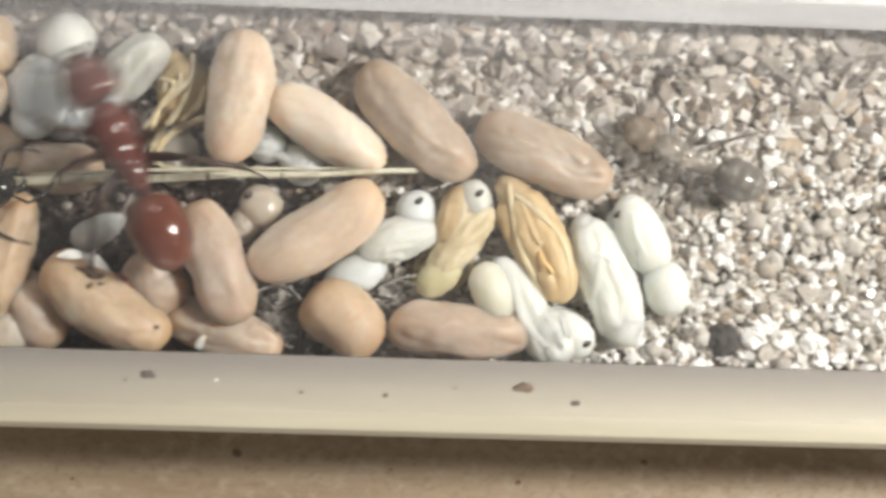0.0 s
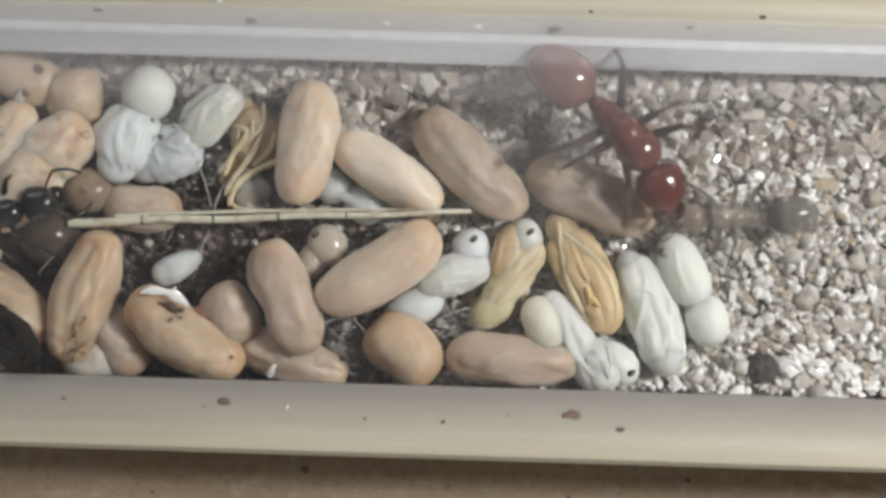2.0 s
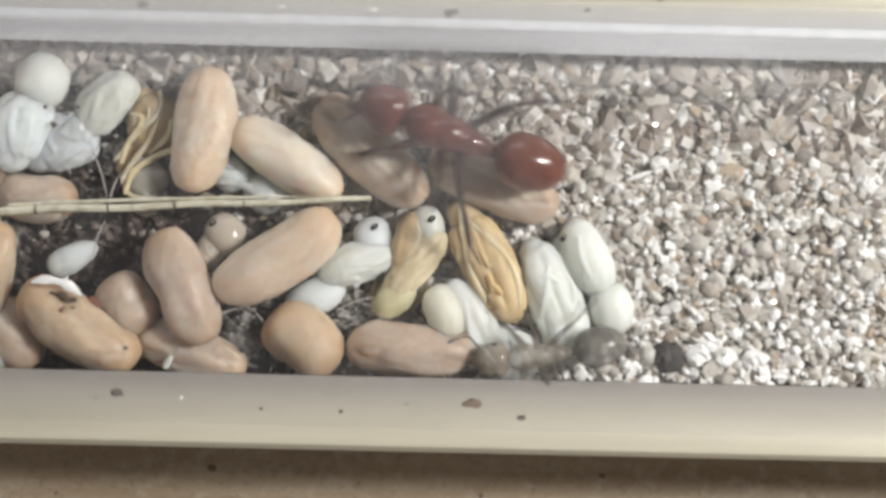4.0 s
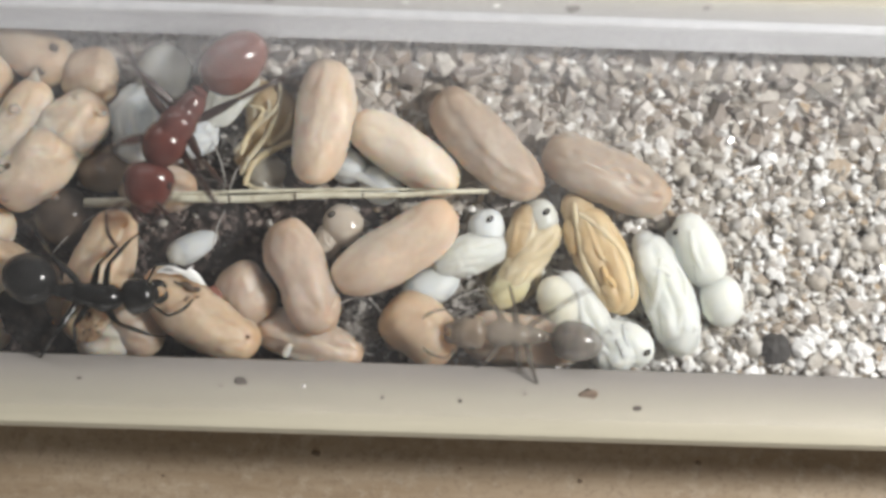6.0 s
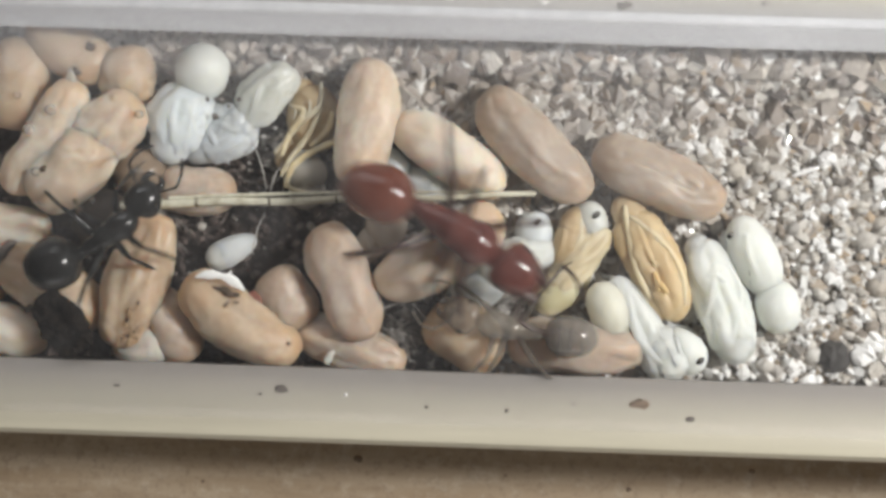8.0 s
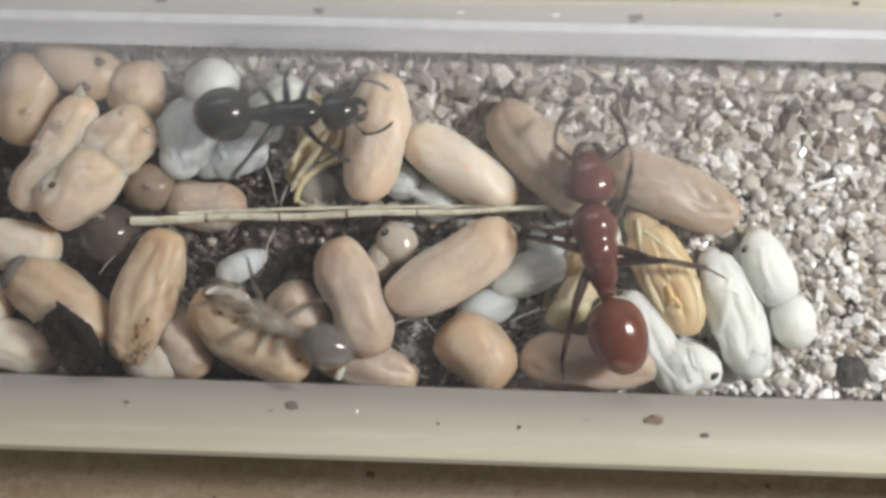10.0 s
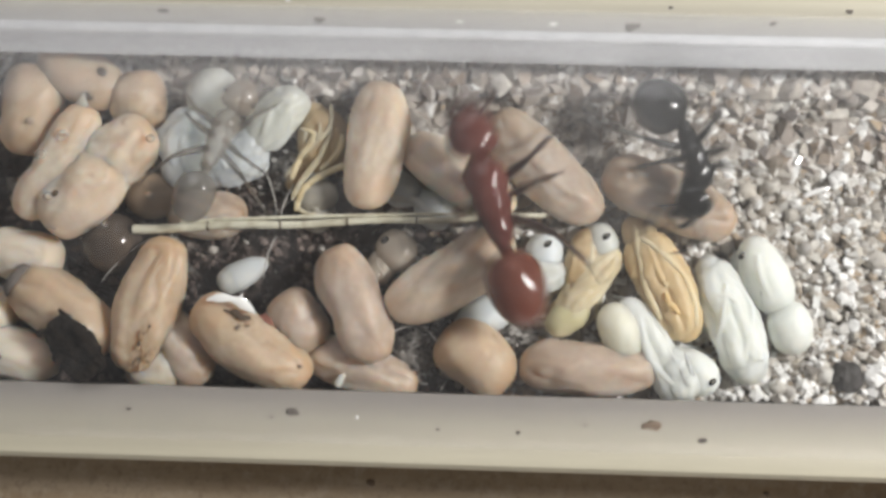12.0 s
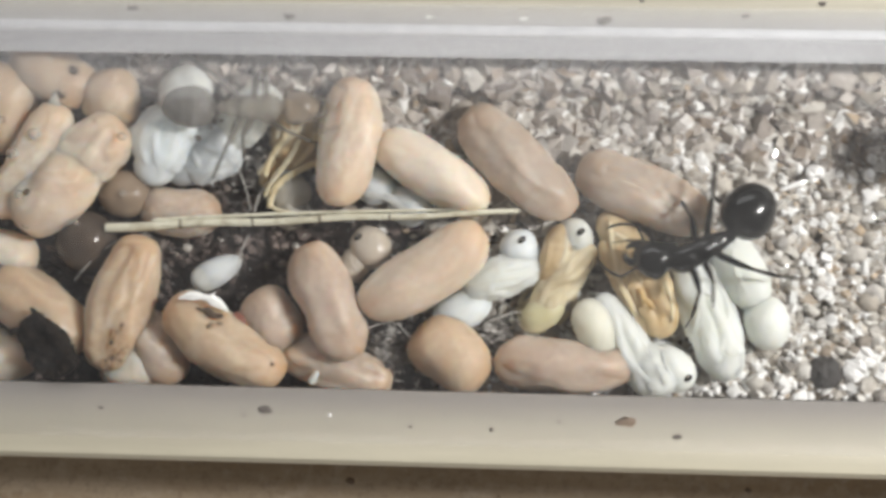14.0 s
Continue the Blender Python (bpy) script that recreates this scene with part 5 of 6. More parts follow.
def motions():
    red_rows = [
        (0.0, pose(-0.01133, 0.00376, 0.0056, 0, 0, 118.2)), (0.3, pose(-0.00579, 0.00527, 0.0058, 0, 0, 59.2)),
        (0.5, pose(-0.00289, 0.00587, 0.0058, 0, 0, 40.4)), (0.8, pose(0.00044, 0.00643, 0.0061, 0, 0, 15.7)),
        (1.0, pose(0.00224, 0.00696, 0.0060, 0, 0, 10.8)), (1.2, pose(0.00477, 0.00779, 0.0057, 0, 0, -1.9)),
        (1.5, pose(0.00845, 0.00833, 0.0053, 0, 0, 4.2)), (1.8, pose(0.01092, 0.00853, 0.0051, 0, 0, -37.2)),
        (2.0, pose(0.01107, 0.00751, 0.0051, 0, 0, -46.0)), (2.2, pose(0.01246, 0.00741, 0.0046, 0, 0, -24.4)),
        (2.5, pose(0.01915, 0.00473, 0.0034, 0, 0, 25.1)), (2.8, pose(0.02181, 0.00737, 0.0040, 0, -20, 17)), (2.9, pose(0.02134, 0.00764, 0.0042, 0, -35, 22)),
        (3.0, pose(0.02091, 0.00749, 0.0044, 0, -60, 60)), (3.1, pose(0.01984, 0.00744, 0.0046, 0, -60, 92)),
        (3.2, pose(0.01893, 0.00775, 0.0048, 0, -45, 105)),
        (4.2, pose(0.00400, 0.00640, 0.0056, 0, 0, 165.0)), (5.3, pose(-0.01000, 0.00795, 0.0055, 0, 0, 160.0)),
        (5.5, pose(-0.01291, 0.00775, 0.0058, 0, 0, 176.5)), (6.0, pose(-0.01352, 0.00597, 0.0055, 0, 0, -122.6)),
        (6.5, pose(-0.01236, 0.00422, 0.0056, 0, 0, -99.3)), (7.0, pose(-0.00937, 0.00209, 0.0056, 0, 0, -40.1)),
        (7.3, pose(-0.00956, 0.00290, 0.0056, 0, 0, -22.9)), (7.5, pose(-0.00771, 0.00247, 0.0056, 0, 0, -31.9)),
        (7.8, pose(-0.00462, 0.00222, 0.0056, 0, 0, -18.3)), (8.0, pose(-0.00091, 0.00109, 0.0056, 0, 0, -29.0)),
        (8.3, pose(0.00340, -0.00150, 0.0054, 0, 0, -23.0)), (8.5, pose(0.00501, -0.00058, 0.0052, 0, -28, 10.5)),
        (8.7, pose(0.00483, 0.00084, 0.0052, 0, 0, 52.2)), (9.8, pose(0.006, 0.0012, 0.0052, 0, 0, 98)),
        (10.8, pose(0.00254, 0.00009, 0.0050, 0, 0, 144.2)), (11.0, pose(0.00401, -0.00145, 0.0048, 0, 0, 163.5)),
        (11.3, pose(0.00325, -0.00284, 0.0048, 0, 0, 174.1)), (11.5, pose(0.00014, -0.00271, 0.0050, 0, 0, 169.4)),
        (11.8, pose(0.00112, -0.00078, 0.0054, 0, 0, 150.1)), (12.0, pose(0.00019, 0.00378, 0.0062, 0, 0, 108.0)),
        (12.3, pose(0.00331, 0.00654, 0.0054, 0, 0, 56.4)), (12.5, pose(0.00339, 0.00629, 0.0055, 0, 0, 52.0)),
        (12.8, pose(0.00503, 0.00759, 0.0054, 0, 0, 32.1)), (13.0, pose(0.00682, 0.00899, 0.0050, 0, 0, 28.0)),
        (13.3, pose(0.01315, 0.00911, 0.0055, 0, 0, -0.8)), (13.5, pose(0.01677, 0.00867, 0.0056, 0, 0, -7.6)),
        (13.8, pose(0.02490, 0.00769, 0.0050, 0, 0, -3.1)), (14.0, pose(0.02961, 0.00696, 0.0046, 0, 0, -6.3))]
    walk(red['root'], red_rows)
    walk(red['head'], [
        (0.0, pose(0.0023, 0, 0, 0, 0, 1)), (0.3, pose(0.0023, 0, 0, 0, 0, -6)), (0.5, pose(0.0023, 0, 0, 0, 0, 7)), (0.8, pose(0.0023, 0, 0, 0, 0, 11)),
        (1.0, pose(0.0023, 0, 0, 0, 0, 12)), (1.2, pose(0.0023, 0, 0, 0, 0, 16)), (1.5, pose(0.0023, 0, 0, 0, 0, 38)), (1.8, pose(0.0023, 0, 0, 0, 0, -55)),
        (2.0, pose(0.0023, 0, 0, 0, 0, -22)), (2.2, pose(0.0023, 0, 0, 0, 0, 6)), (2.5, pose(0.0023, 0, 0, 0, 0, 27)), (2.8, pose(0.0023, 0, 0, 0, 0, 10)),
        (3.0, pose(0.0023, 0, 0, 0, 45, 6)), (3.2, pose(0.0023, 0, 0, 0, 20, -6)), (5.3, pose(0.0023, 0, 0, 0, 0, 0)), (5.5, pose(0.0023, 0, 0, 0, 0, 4)),
        (6.0, pose(0.0023, 0, 0, 0, 0, 26)), (6.5, pose(0.0023, 0, 0, 0, 0, 10)), (7.0, pose(0.0023, 0, 0, 0, 0, 2)), (7.3, pose(0.0023, 0, 0, 0, 0, 8)),
        (7.5, pose(0.0023, 0, 0, 0, 0, -8)), (7.8, pose(0.0023, 0, 0, 0, 0, -6)), (8.0, pose(0.0023, 0, 0, 0, 0, -10)), (8.3, pose(0.0023, 0, 0, 0, 0, -9)),
        (8.5, pose(0.0023, 0, 0, 0, 10, -4)), (8.7, pose(0.0023, 0, 0, 0, 0, -17)), (10.8, pose(0.0023, 0, 0, 0, 0, 11)), (11.0, pose(0.0023, 0, 0, 0, 55, 32)),
        (11.3, pose(0.0023, 0, 0, 0, 0, 29)), (11.5, pose(0.0023, 0, 0, 0, 0, 19)), (11.8, pose(0.0023, 0, 0, 0, 0, -2)), (12.0, pose(0.0023, 0, 0, 0, 0, -0)),
        (12.3, pose(0.0023, 0, 0, 0, 0, -4)), (12.5, pose(0.0023, 0, 0, 0, 0, -6)), (12.8, pose(0.0023, 0, 0, 0, 0, -4)), (13.0, pose(0.0023, 0, 0, 0, 0, -14)),
        (13.3, pose(0.0023, 0, 0, 0, 0, -9)), (13.5, pose(0.0023, 0, 0, 0, 0, -11)), (13.8, pose(0.0023, 0, 0, 0, 0, -12)), (14.0, pose(0.0023, 0, 0, 0, 0, -8))])
    walk(red['gaster'], [
        (0.0, pose(-0.0025, 0, 0, 0, 0, -3)), (0.3, pose(-0.0025, 0, 0, 0, 0, 8)), (0.5, pose(-0.0025, 0, 0, 0, 0, -5)), (0.8, pose(-0.0025, 0, 0, 0, 0, -9)),
        (1.0, pose(-0.0025, 0, 0, 0, 0, -15)), (1.2, pose(-0.0025, 0, 0, 0, 0, -14)), (1.5, pose(-0.0025, 0, 0, 0, 0, -32)), (1.8, pose(-0.0025, 0, 0, 0, 0, 21)),
        (2.0, pose(-0.0025, 0, 0, 0, 0, 11)), (2.2, pose(-0.0025, 0, 0, 0, 0, -6)), (2.5, pose(-0.0025, 0, 0, 0, 0, -16)), (2.8, pose(-0.0025, 0, 0, 0, 0, -4)),
        (3.0, pose(-0.0025, 0, 0, 0, -45, -5)), (3.2, pose(-0.0025, 0, 0, 0, -25, 4)), (5.3, pose(-0.0025, 0, 0, 0, 0, -1)), (5.5, pose(-0.0025, 0, 0, 0, 0, -7)),
        (6.0, pose(-0.0025, 0, 0, 0, 0, -16)), (6.5, pose(-0.0025, 0, 0, 0, 0, -8)), (7.0, pose(-0.0025, 0, 0, 0, 0, -1)), (7.3, pose(-0.0025, 0, 0, 0, 0, -8)),
        (7.5, pose(-0.0025, 0, 0, 0, 0, 6)), (7.8, pose(-0.0025, 0, 0, 0, 0, 5)), (8.0, pose(-0.0025, 0, 0, 0, 0, 10)), (8.3, pose(-0.0025, 0, 0, 0, 0, 8)),
        (8.5, pose(-0.0025, 0, 0, 0, 0, 3)), (8.7, pose(-0.0025, 0, 0, 0, 0, 10)), (10.8, pose(-0.0025, 0, 0, 0, 0, -6)), (11.0, pose(-0.0025, 0, 0, 0, 0, -78)),
        (11.3, pose(-0.0025, 0, 0, 0, 0, -27)), (11.5, pose(-0.0025, 0, 0, 0, 0, -15)), (11.8, pose(-0.0025, 0, 0, 0, 0, 4)), (12.0, pose(-0.0025, 0, 0, 0, 0, 0)),
        (12.3, pose(-0.0025, 0, 0, 0, 0, 5)), (12.5, pose(-0.0025, 0, 0, 0, 0, 10)), (12.8, pose(-0.0025, 0, 0, 0, 0, 6)), (13.0, pose(-0.0025, 0, 0, 0, 0, 11)),
        (13.3, pose(-0.0025, 0, 0, 0, 0, 7)), (13.5, pose(-0.0025, 0, 0, 0, 0, 8)), (13.8, pose(-0.0025, 0, 0, 0, 0, 8)), (14.0, pose(-0.0025, 0, 0, 0, 0, 6))])
    gait(red, red_rows)
    black_rows = [
        (0.0, pose(-0.02004, 0.00065, 0.0046, 0, 0, 17.1)), (0.5, pose(-0.02113, 0.00074, 0.0046, 0, 0, 19.2)),
        (1.0, pose(-0.02168, 0.00128, 0.0046, 0, 0, 19.8)), (1.5, pose(-0.02250, 0.00106, 0.0046, 0, 0, 23.9)),
        (2.0, pose(-0.02251, 0.00205, 0.0046, 0, 0, 18.8)), (2.2, pose(-0.02286, 0.00147, 0.0046, 0, 0, 17.4)),
        (2.5, pose(-0.02329, 0.00126, 0.0046, 0, 0, 19.0)), (3.0, pose(-0.02484, 0.00089, 0.0046, 0, 0, 20.3)),
        (3.2, pose(-0.02477, 0.00085, 0.0046, 0, 0, 20.3)), (5.3, pose(-0.02200, 0.00190, 0.0048, 0, 0, -6.9)),
        (5.5, pose(-0.02157, -0.00023, 0.0048, 0, 0, -22.5)), (5.8, pose(-0.01958, -0.00217, 0.0050, 0, 0, -9.5)),
        (6.0, pose(-0.01783, -0.00303, 0.0052, 0, 0, -6.5)), (6.5, pose(-0.01829, -0.00295, 0.0052, 0, 0, -7.0)),
        (7.0, pose(-0.01923, -0.00275, 0.0052, 0, 0, -11.1)), (7.3, pose(-0.01953, -0.00248, 0.0052, 0, 0, -7.0)),
        (7.5, pose(-0.01971, -0.00182, 0.0052, 0, 0, 18.7)), (7.8, pose(-0.01911, 0.00008, 0.0054, 0, 0, 36.1)),
        (8.0, pose(-0.01886, 0.00037, 0.0054, 0, 0, 36.2)), (8.3, pose(-0.01537, 0.00351, 0.0054, 0, 0, 44.0)),
        (8.5, pose(-0.01421, 0.00463, 0.0054, 0, 0, 36.8)), (8.7, pose(-0.01357, 0.00468, 0.0054, 0, 0, 27.3)),
        (10.8, pose(-0.00229, 0.00892, 0.0054, 0, 0, -4.3)), (11.0, pose(0.00150, 0.00858, 0.0055, 0, 0, -7.2)),
        (11.3, pose(0.00848, 0.00852, 0.0055, 0, 0, -8.9)), (11.5, pose(0.01270, 0.00783, 0.0050, 0, 0, -13.2)),
        (11.8, pose(0.01276, 0.00776, 0.0050, 0, 0, -13.4)), (12.0, pose(0.01052, 0.00637, 0.0050, 0, 0, -70.7)),
        (12.3, pose(0.01034, 0.00545, 0.0050, 0, 0, -106.3)), (12.5, pose(0.01032, 0.00544, 0.0050, 0, 0, -109.1)),
        (12.8, pose(0.01230, 0.00512, 0.0050, 0, 0, -85.9)), (13.0, pose(0.01183, 0.00452, 0.0050, 0, 0, -107.9)),
        (13.3, pose(0.01212, 0.00322, 0.0046, 0, 0, -126.2)), (13.5, pose(0.01217, 0.00218, 0.0046, 0, 0, -139.3)),
        (13.8, pose(0.01265, 0.00160, 0.0046, 0, 0, -152.2)), (14.0, pose(0.01237, 0.00132, 0.0046, 0, 0, -152.8))]
    walk(black['root'], black_rows)
    walk(black['head'], [
        (0.0, pose(0.0017, 0, 0, 0, 0, 8)), (0.5, pose(0.0017, 0, 0, 0, 0, 4)), (1.0, pose(0.0017, 0, 0, 0, 0, 5)), (1.5, pose(0.0017, 0, 0, 0, 0, 9)),
        (2.0, pose(0.0017, 0, 0, 0, 0, 1)), (2.2, pose(0.0017, 0, 0, 0, 0, -1)), (2.5, pose(0.0017, 0, 0, 0, 0, 2)), (3.0, pose(0.0017, 0, 0, 0, 0, 5)),
        (3.2, pose(0.0017, 0, 0, 0, 0, 5)), (5.3, pose(0.0017, 0, 0, 0, 0, -11)), (5.5, pose(0.0017, 0, 0, 0, 0, -11)), (5.8, pose(0.0017, 0, 0, 0, 0, 9)),
        (6.0, pose(0.0017, 0, 0, 0, 0, 21)), (6.5, pose(0.0017, 0, 0, 0, 0, 13)), (7.0, pose(0.0017, 0, 0, 0, 0, 10)), (7.3, pose(0.0017, 0, 0, 0, 0, 9)),
        (7.5, pose(0.0017, 0, 0, 0, 0, 8)), (7.8, pose(0.0017, 0, 0, 0, 0, 26)), (8.0, pose(0.0017, 0, 0, 0, 0, 30)), (8.3, pose(0.0017, 0, 0, 0, 0, -4)),
        (8.5, pose(0.0017, 0, 0, 0, 0, -5)), (8.7, pose(0.0017, 0, 0, 0, 0, -5)), (10.8, pose(0.0017, 0, 0, 0, 0, 8)), (11.0, pose(0.0017, 0, 0, 0, 0, 5)),
        (11.3, pose(0.0017, 0, 0, 0, 0, 0)), (11.5, pose(0.0017, 0, 0, 0, 0, -8)), (11.8, pose(0.0017, 0, 0, 0, 0, -9)), (12.0, pose(0.0017, 0, 0, 0, 0, -55)),
        (12.3, pose(0.0017, 0, 0, 0, 0, -55)), (12.5, pose(0.0017, 0, 0, 0, 0, -55)), (12.8, pose(0.0017, 0, 0, 0, 0, -51)), (13.0, pose(0.0017, 0, 0, 0, 0, -55)),
        (13.3, pose(0.0017, 0, 0, 0, 0, -48)), (13.5, pose(0.0017, 0, 0, 0, 0, -9)), (13.8, pose(0.0017, 0, 0, 0, 0, -29)), (14.0, pose(0.0017, 0, 0, 0, 0, -44))])
    walk(black['gaster'], [
        (0.0, pose(-0.0017, 0, 0, 0, 0, -3)), (0.5, pose(-0.0017, 0, 0, 0, 0, -2)), (1.0, pose(-0.0017, 0, 0, 0, 0, -3)), (1.5, pose(-0.0017, 0, 0, 0, 0, -5)),
        (2.0, pose(-0.0017, 0, 0, 0, 0, -1)), (2.2, pose(-0.0017, 0, 0, 0, 0, 1)), (2.5, pose(-0.0017, 0, 0, 0, 0, -2)), (3.0, pose(-0.0017, 0, 0, 0, 0, -4)),
        (3.2, pose(-0.0017, 0, 0, 0, 0, -4)), (5.3, pose(-0.0017, 0, 0, 0, 0, 7)), (5.5, pose(-0.0017, 0, 0, 0, 0, 6)), (5.8, pose(-0.0017, 0, 0, 0, 0, -6)),
        (6.0, pose(-0.0017, 0, 0, 0, 0, -15)), (6.5, pose(-0.0017, 0, 0, 0, 0, -9)), (7.0, pose(-0.0017, 0, 0, 0, 0, -9)), (7.3, pose(-0.0017, 0, 0, 0, 0, -8)),
        (7.5, pose(-0.0017, 0, 0, 0, 0, -6)), (7.8, pose(-0.0017, 0, 0, 0, 0, -11)), (8.0, pose(-0.0017, 0, 0, 0, 0, -13)), (8.3, pose(-0.0017, 0, 0, 0, 0, 3)),
        (8.5, pose(-0.0017, 0, 0, 0, 0, 6)), (8.7, pose(-0.0017, 0, 0, 0, 0, 6)), (10.8, pose(-0.0017, 0, 0, 0, 0, -5)), (11.0, pose(-0.0017, 0, 0, 0, 0, -3)),
        (11.3, pose(-0.0017, 0, 0, 0, 0, -0)), (11.5, pose(-0.0017, 0, 0, 0, 0, 5)), (11.8, pose(-0.0017, 0, 0, 0, 0, 6)), (12.0, pose(-0.0017, 0, 0, 0, 0, 34)),
        (12.3, pose(-0.0017, 0, 0, 0, 0, 30)), (12.5, pose(-0.0017, 0, 0, 0, 0, 33)), (12.8, pose(-0.0017, 0, 0, 0, 0, 21)), (13.0, pose(-0.0017, 0, 0, 0, 0, 28)),
        (13.3, pose(-0.0017, 0, 0, 0, 0, 18)), (13.5, pose(-0.0017, 0, 0, 0, 0, 6)), (13.8, pose(-0.0017, 0, 0, 0, 0, 20)), (14.0, pose(-0.0017, 0, 0, 0, 0, 27))])
    gait(black, black_rows)
    grey_rows = [
        (0.0, pose(0.01692, 0.00453, 0.0022, 0, 0, 155.9)), (0.5, pose(0.01629, 0.00344, 0.0022, 0, 0, 172.5)),
        (1.0, pose(0.01667, 0.00402, 0.0022, 0, 0, -179.8)), (1.5, pose(0.01713, 0.00427, 0.0022, 0, 0, -179.6)),
        (2.0, pose(0.01754, 0.00336, 0.0022, 0, 0, -176.8)), (2.2, pose(0.01798, 0.00307, 0.0022, 0, 0, -176.6)),
        (2.5, pose(0.01920, -0.00245, 0.0024, 0, 0, -165.2)), (2.8, pose(0.01836, -0.00520, 0.0026, 0, 0, -153.2)),
        (3.0, pose(0.01574, -0.00526, 0.0028, 0, 0, -170.2)), (3.2, pose(0.01550, -0.00521, 0.0028, 0, 0, -171.8)),
        (5.3, pose(0.00624, -0.00489, 0.0040, 0, 0, -173.7)), (5.5, pose(0.00659, -0.00487, 0.0040, 0, 0, -175.7)),
        (6.0, pose(0.00480, -0.00450, 0.0040, 0, 0, 177.2)), (6.5, pose(0.00187, -0.00297, 0.0040, 0, 0, 166.2)),
        (7.0, pose(-0.00012, -0.00239, 0.0040, 0, 0, 171.7)), (7.3, pose(0.00002, -0.00233, 0.0040, 0, 0, 169.4)),
        (7.5, pose(-0.00025, -0.00259, 0.0040, 0, 0, 166.1)), (7.8, pose(0.00081, -0.00272, 0.0040, 0, 0, 165.5)),
        (8.0, pose(0.00188, -0.00383, 0.0040, 0, 0, 170.8)), (8.3, pose(0.00198, -0.00385, 0.0040, 0, 0, 172.9)),
        (8.5, pose(0.00218, -0.00394, 0.0040, 0, 0, 174.9)), (8.7, pose(0.00172, -0.00431, 0.0040, 0, 0, 171.1)),
        (10.8, pose(-0.01620, 0.00111, 0.0042, 0, 0, 127.9)), (11.0, pose(-0.01561, 0.00250, 0.0042, 0, 0, 94.5)),
        (11.3, pose(-0.01563, 0.00258, 0.0042, 0, 0, 94.6)), (11.5, pose(-0.01506, 0.00310, 0.0042, 0, 0, 85.7)),
        (11.8, pose(-0.01465, 0.00605, 0.0042, 0, 0, 78.1)), (12.0, pose(-0.01410, 0.00675, 0.0042, 0, 0, 65.9)),
        (12.3, pose(-0.01309, 0.00679, 0.0042, 0, 0, 58.8)), (12.5, pose(-0.01313, 0.00682, 0.0042, 0, 0, 59.2)),
        (12.8, pose(-0.01292, 0.00668, 0.0042, 0, 0, 57.3)), (13.0, pose(-0.01260, 0.00722, 0.0042, 0, 0, 52.3)),
        (13.3, pose(-0.01208, 0.00772, 0.0042, 0, 0, 32.8)), (13.5, pose(-0.01191, 0.00877, 0.0042, 0, 0, 33.5)),
        (13.8, pose(-0.01110, 0.00760, 0.0042, 0, 0, 8.3)), (14.0, pose(-0.01091, 0.00830, 0.0042, 0, 0, 0.6))]
    walk(grey['root'], grey_rows)
    walk(grey['head'], [
        (0.0, pose(0.0016, 0, 0, 0, 0, -7)), (0.5, pose(0.0016, 0, 0, 0, 0, -10)), (1.0, pose(0.0016, 0, 0, 0, 0, 5)), (1.5, pose(0.0016, 0, 0, 0, 0, 3)),
        (2.0, pose(0.0016, 0, 0, 0, 0, -2)), (2.2, pose(0.0016, 0, 0, 0, 0, 3)), (2.5, pose(0.0016, 0, 0, 0, 0, -6)), (2.8, pose(0.0016, 0, 0, 0, 0, -55)),
        (3.0, pose(0.0016, 0, 0, 0, 0, -7)), (3.2, pose(0.0016, 0, 0, 0, 0, -5)), (5.3, pose(0.0016, 0, 0, 0, 0, -4)), (5.5, pose(0.0016, 0, 0, 0, 0, -1)),
        (6.0, pose(0.0016, 0, 0, 0, 0, 6)), (6.5, pose(0.0016, 0, 0, 0, 0, 5)), (7.0, pose(0.0016, 0, 0, 0, 0, 9)), (7.3, pose(0.0016, 0, 0, 0, 0, 15)),
        (7.5, pose(0.0016, 0, 0, 0, 0, 1)), (7.8, pose(0.0016, 0, 0, 0, 0, 9)), (8.0, pose(0.0016, 0, 0, 0, 0, -11)), (8.3, pose(0.0016, 0, 0, 0, 0, 24)),
        (8.5, pose(0.0016, 0, 0, 0, 0, 2)), (8.7, pose(0.0016, 0, 0, 0, 0, -13)), (10.8, pose(0.0016, 0, 0, 0, 0, -2)), (11.0, pose(0.0016, 0, 0, 0, 0, -6)),
        (11.3, pose(0.0016, 0, 0, 0, 0, -6)), (11.5, pose(0.0016, 0, 0, 0, 0, -3)), (11.8, pose(0.0016, 0, 0, 0, 0, -17)), (12.0, pose(0.0016, 0, 0, 0, 0, -5)),
        (12.3, pose(0.0016, 0, 0, 0, 0, 3)), (12.5, pose(0.0016, 0, 0, 0, 0, 2)), (12.8, pose(0.0016, 0, 0, 0, 0, 9)), (13.0, pose(0.0016, 0, 0, 0, 0, 1)),
        (13.3, pose(0.0016, 0, 0, 0, 0, -0)), (13.5, pose(0.0016, 0, 0, 0, 0, -43)), (13.8, pose(0.0016, 0, 0, 0, 0, 55)), (14.0, pose(0.0016, 0, 0, 0, 0, 2))])
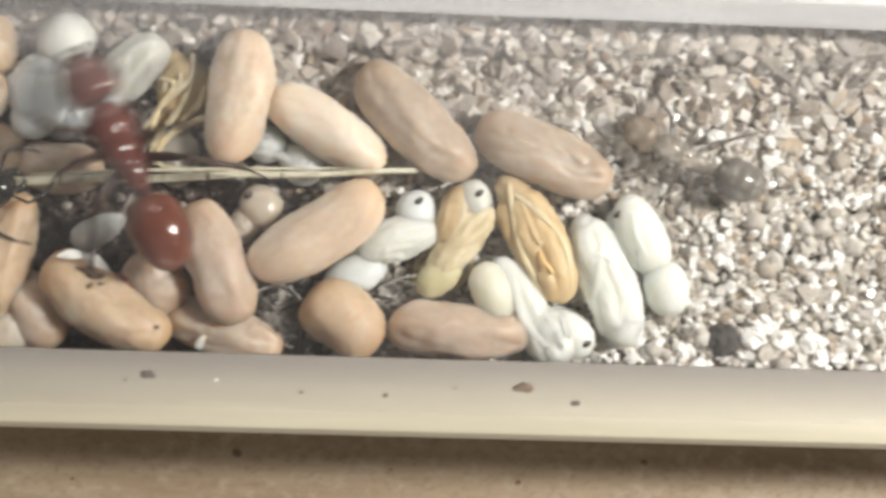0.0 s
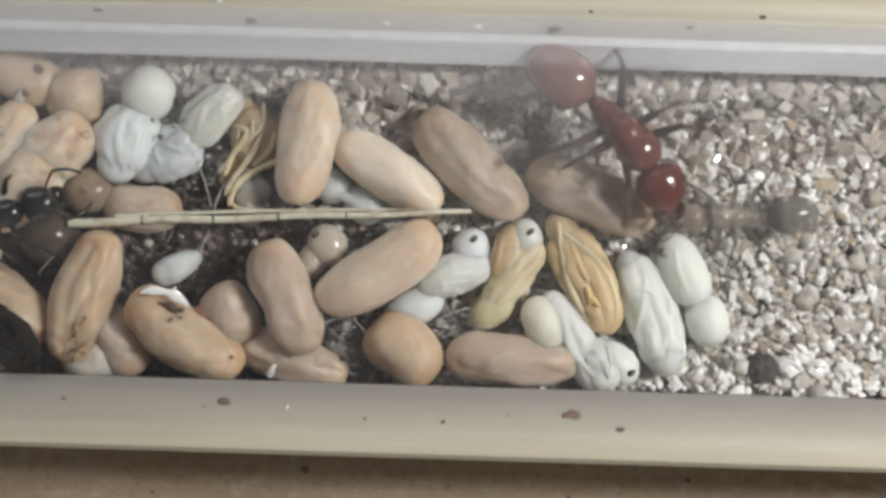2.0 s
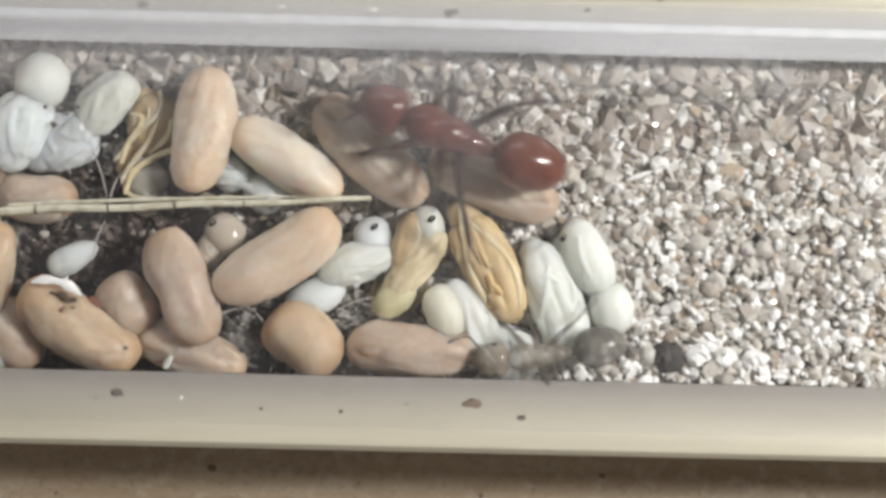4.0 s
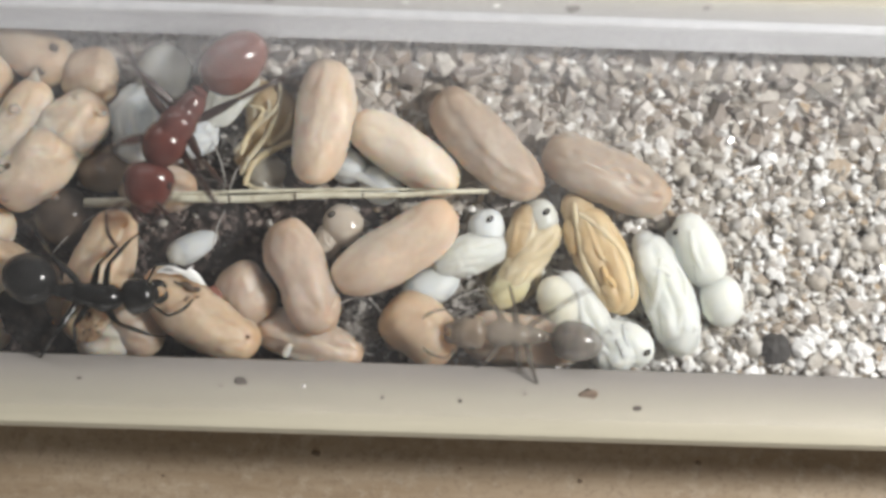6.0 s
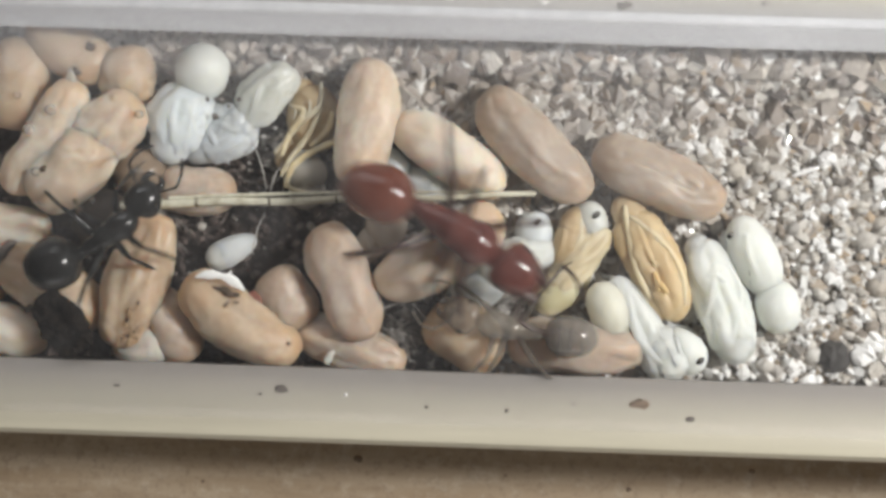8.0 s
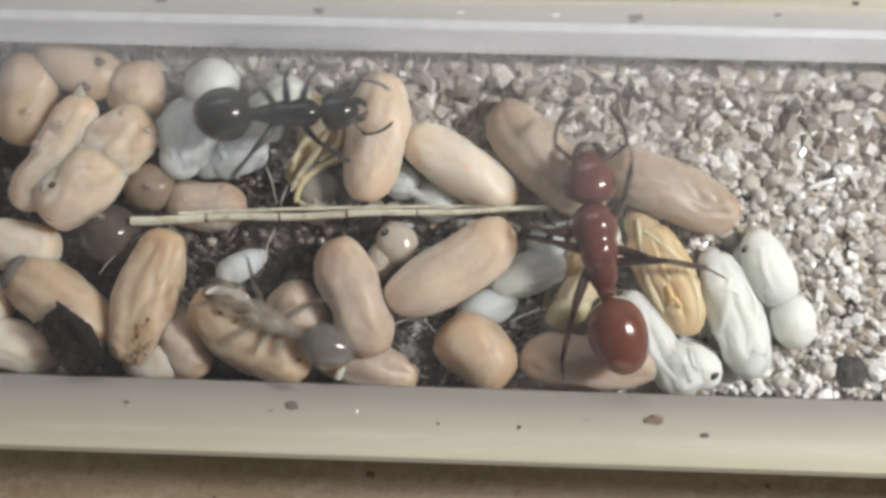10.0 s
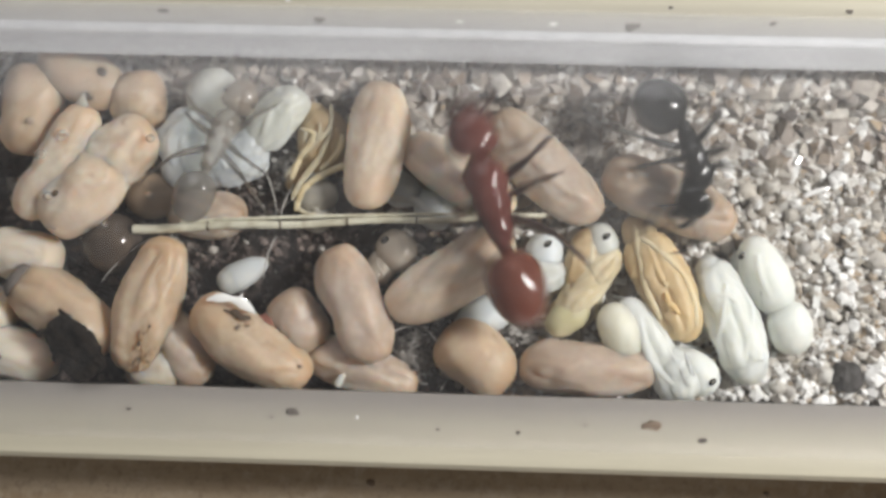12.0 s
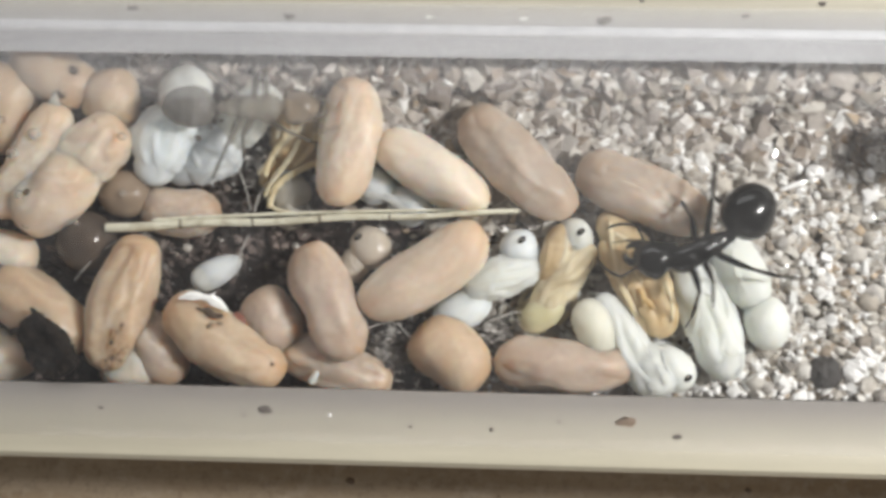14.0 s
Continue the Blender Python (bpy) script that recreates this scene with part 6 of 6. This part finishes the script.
    walk(grey['gaster'], [
        (0.0, pose(-0.0018, 0, 0, 0, 0, 5)), (0.5, pose(-0.0018, 0, 0, 0, 0, 6)), (1.0, pose(-0.0018, 0, 0, 0, 0, -3)), (1.5, pose(-0.0018, 0, 0, 0, 0, -2)),
        (2.0, pose(-0.0018, 0, 0, 0, 0, 2)), (2.2, pose(-0.0018, 0, 0, 0, 0, -2)), (2.5, pose(-0.0018, 0, 0, 0, 0, 4)), (2.8, pose(-0.0018, 0, 0, 0, 0, 20)),
        (3.0, pose(-0.0018, 0, 0, 0, 0, 5)), (3.2, pose(-0.0018, 0, 0, 0, 0, 4)), (5.3, pose(-0.0018, 0, 0, 0, 0, 3)), (5.5, pose(-0.0018, 0, 0, 0, 0, 1)),
        (6.0, pose(-0.0018, 0, 0, 0, 0, -4)), (6.5, pose(-0.0018, 0, 0, 0, 0, -4)), (7.0, pose(-0.0018, 0, 0, 0, 0, -6)), (7.3, pose(-0.0018, 0, 0, 0, 0, -9)),
        (7.5, pose(-0.0018, 0, 0, 0, 0, -1)), (7.8, pose(-0.0018, 0, 0, 0, 0, -5)), (8.0, pose(-0.0018, 0, 0, 0, 0, 6)), (8.3, pose(-0.0018, 0, 0, 0, 0, -14)),
        (8.5, pose(-0.0018, 0, 0, 0, 0, -1)), (8.7, pose(-0.0018, 0, 0, 0, 0, 9)), (10.8, pose(-0.0018, 0, 0, 0, 0, 3)), (11.0, pose(-0.0018, 0, 0, 0, 0, 6)),
        (11.3, pose(-0.0018, 0, 0, 0, 0, 6)), (11.5, pose(-0.0018, 0, 0, 0, 0, 4)), (11.8, pose(-0.0018, 0, 0, 0, 0, 11)), (12.0, pose(-0.0018, 0, 0, 0, 0, 3)),
        (12.3, pose(-0.0018, 0, 0, 0, 0, -3)), (12.5, pose(-0.0018, 0, 0, 0, 0, -3)), (12.8, pose(-0.0018, 0, 0, 0, 0, -11)), (13.0, pose(-0.0018, 0, 0, 0, 0, -1)),
        (13.3, pose(-0.0018, 0, 0, 0, 0, 0)), (13.5, pose(-0.0018, 0, 0, 0, 0, 14)), (13.8, pose(-0.0018, 0, 0, 0, 0, -31)), (14.0, pose(-0.0018, 0, 0, 0, 0, -1))])
    gait(grey, grey_rows)


motions()
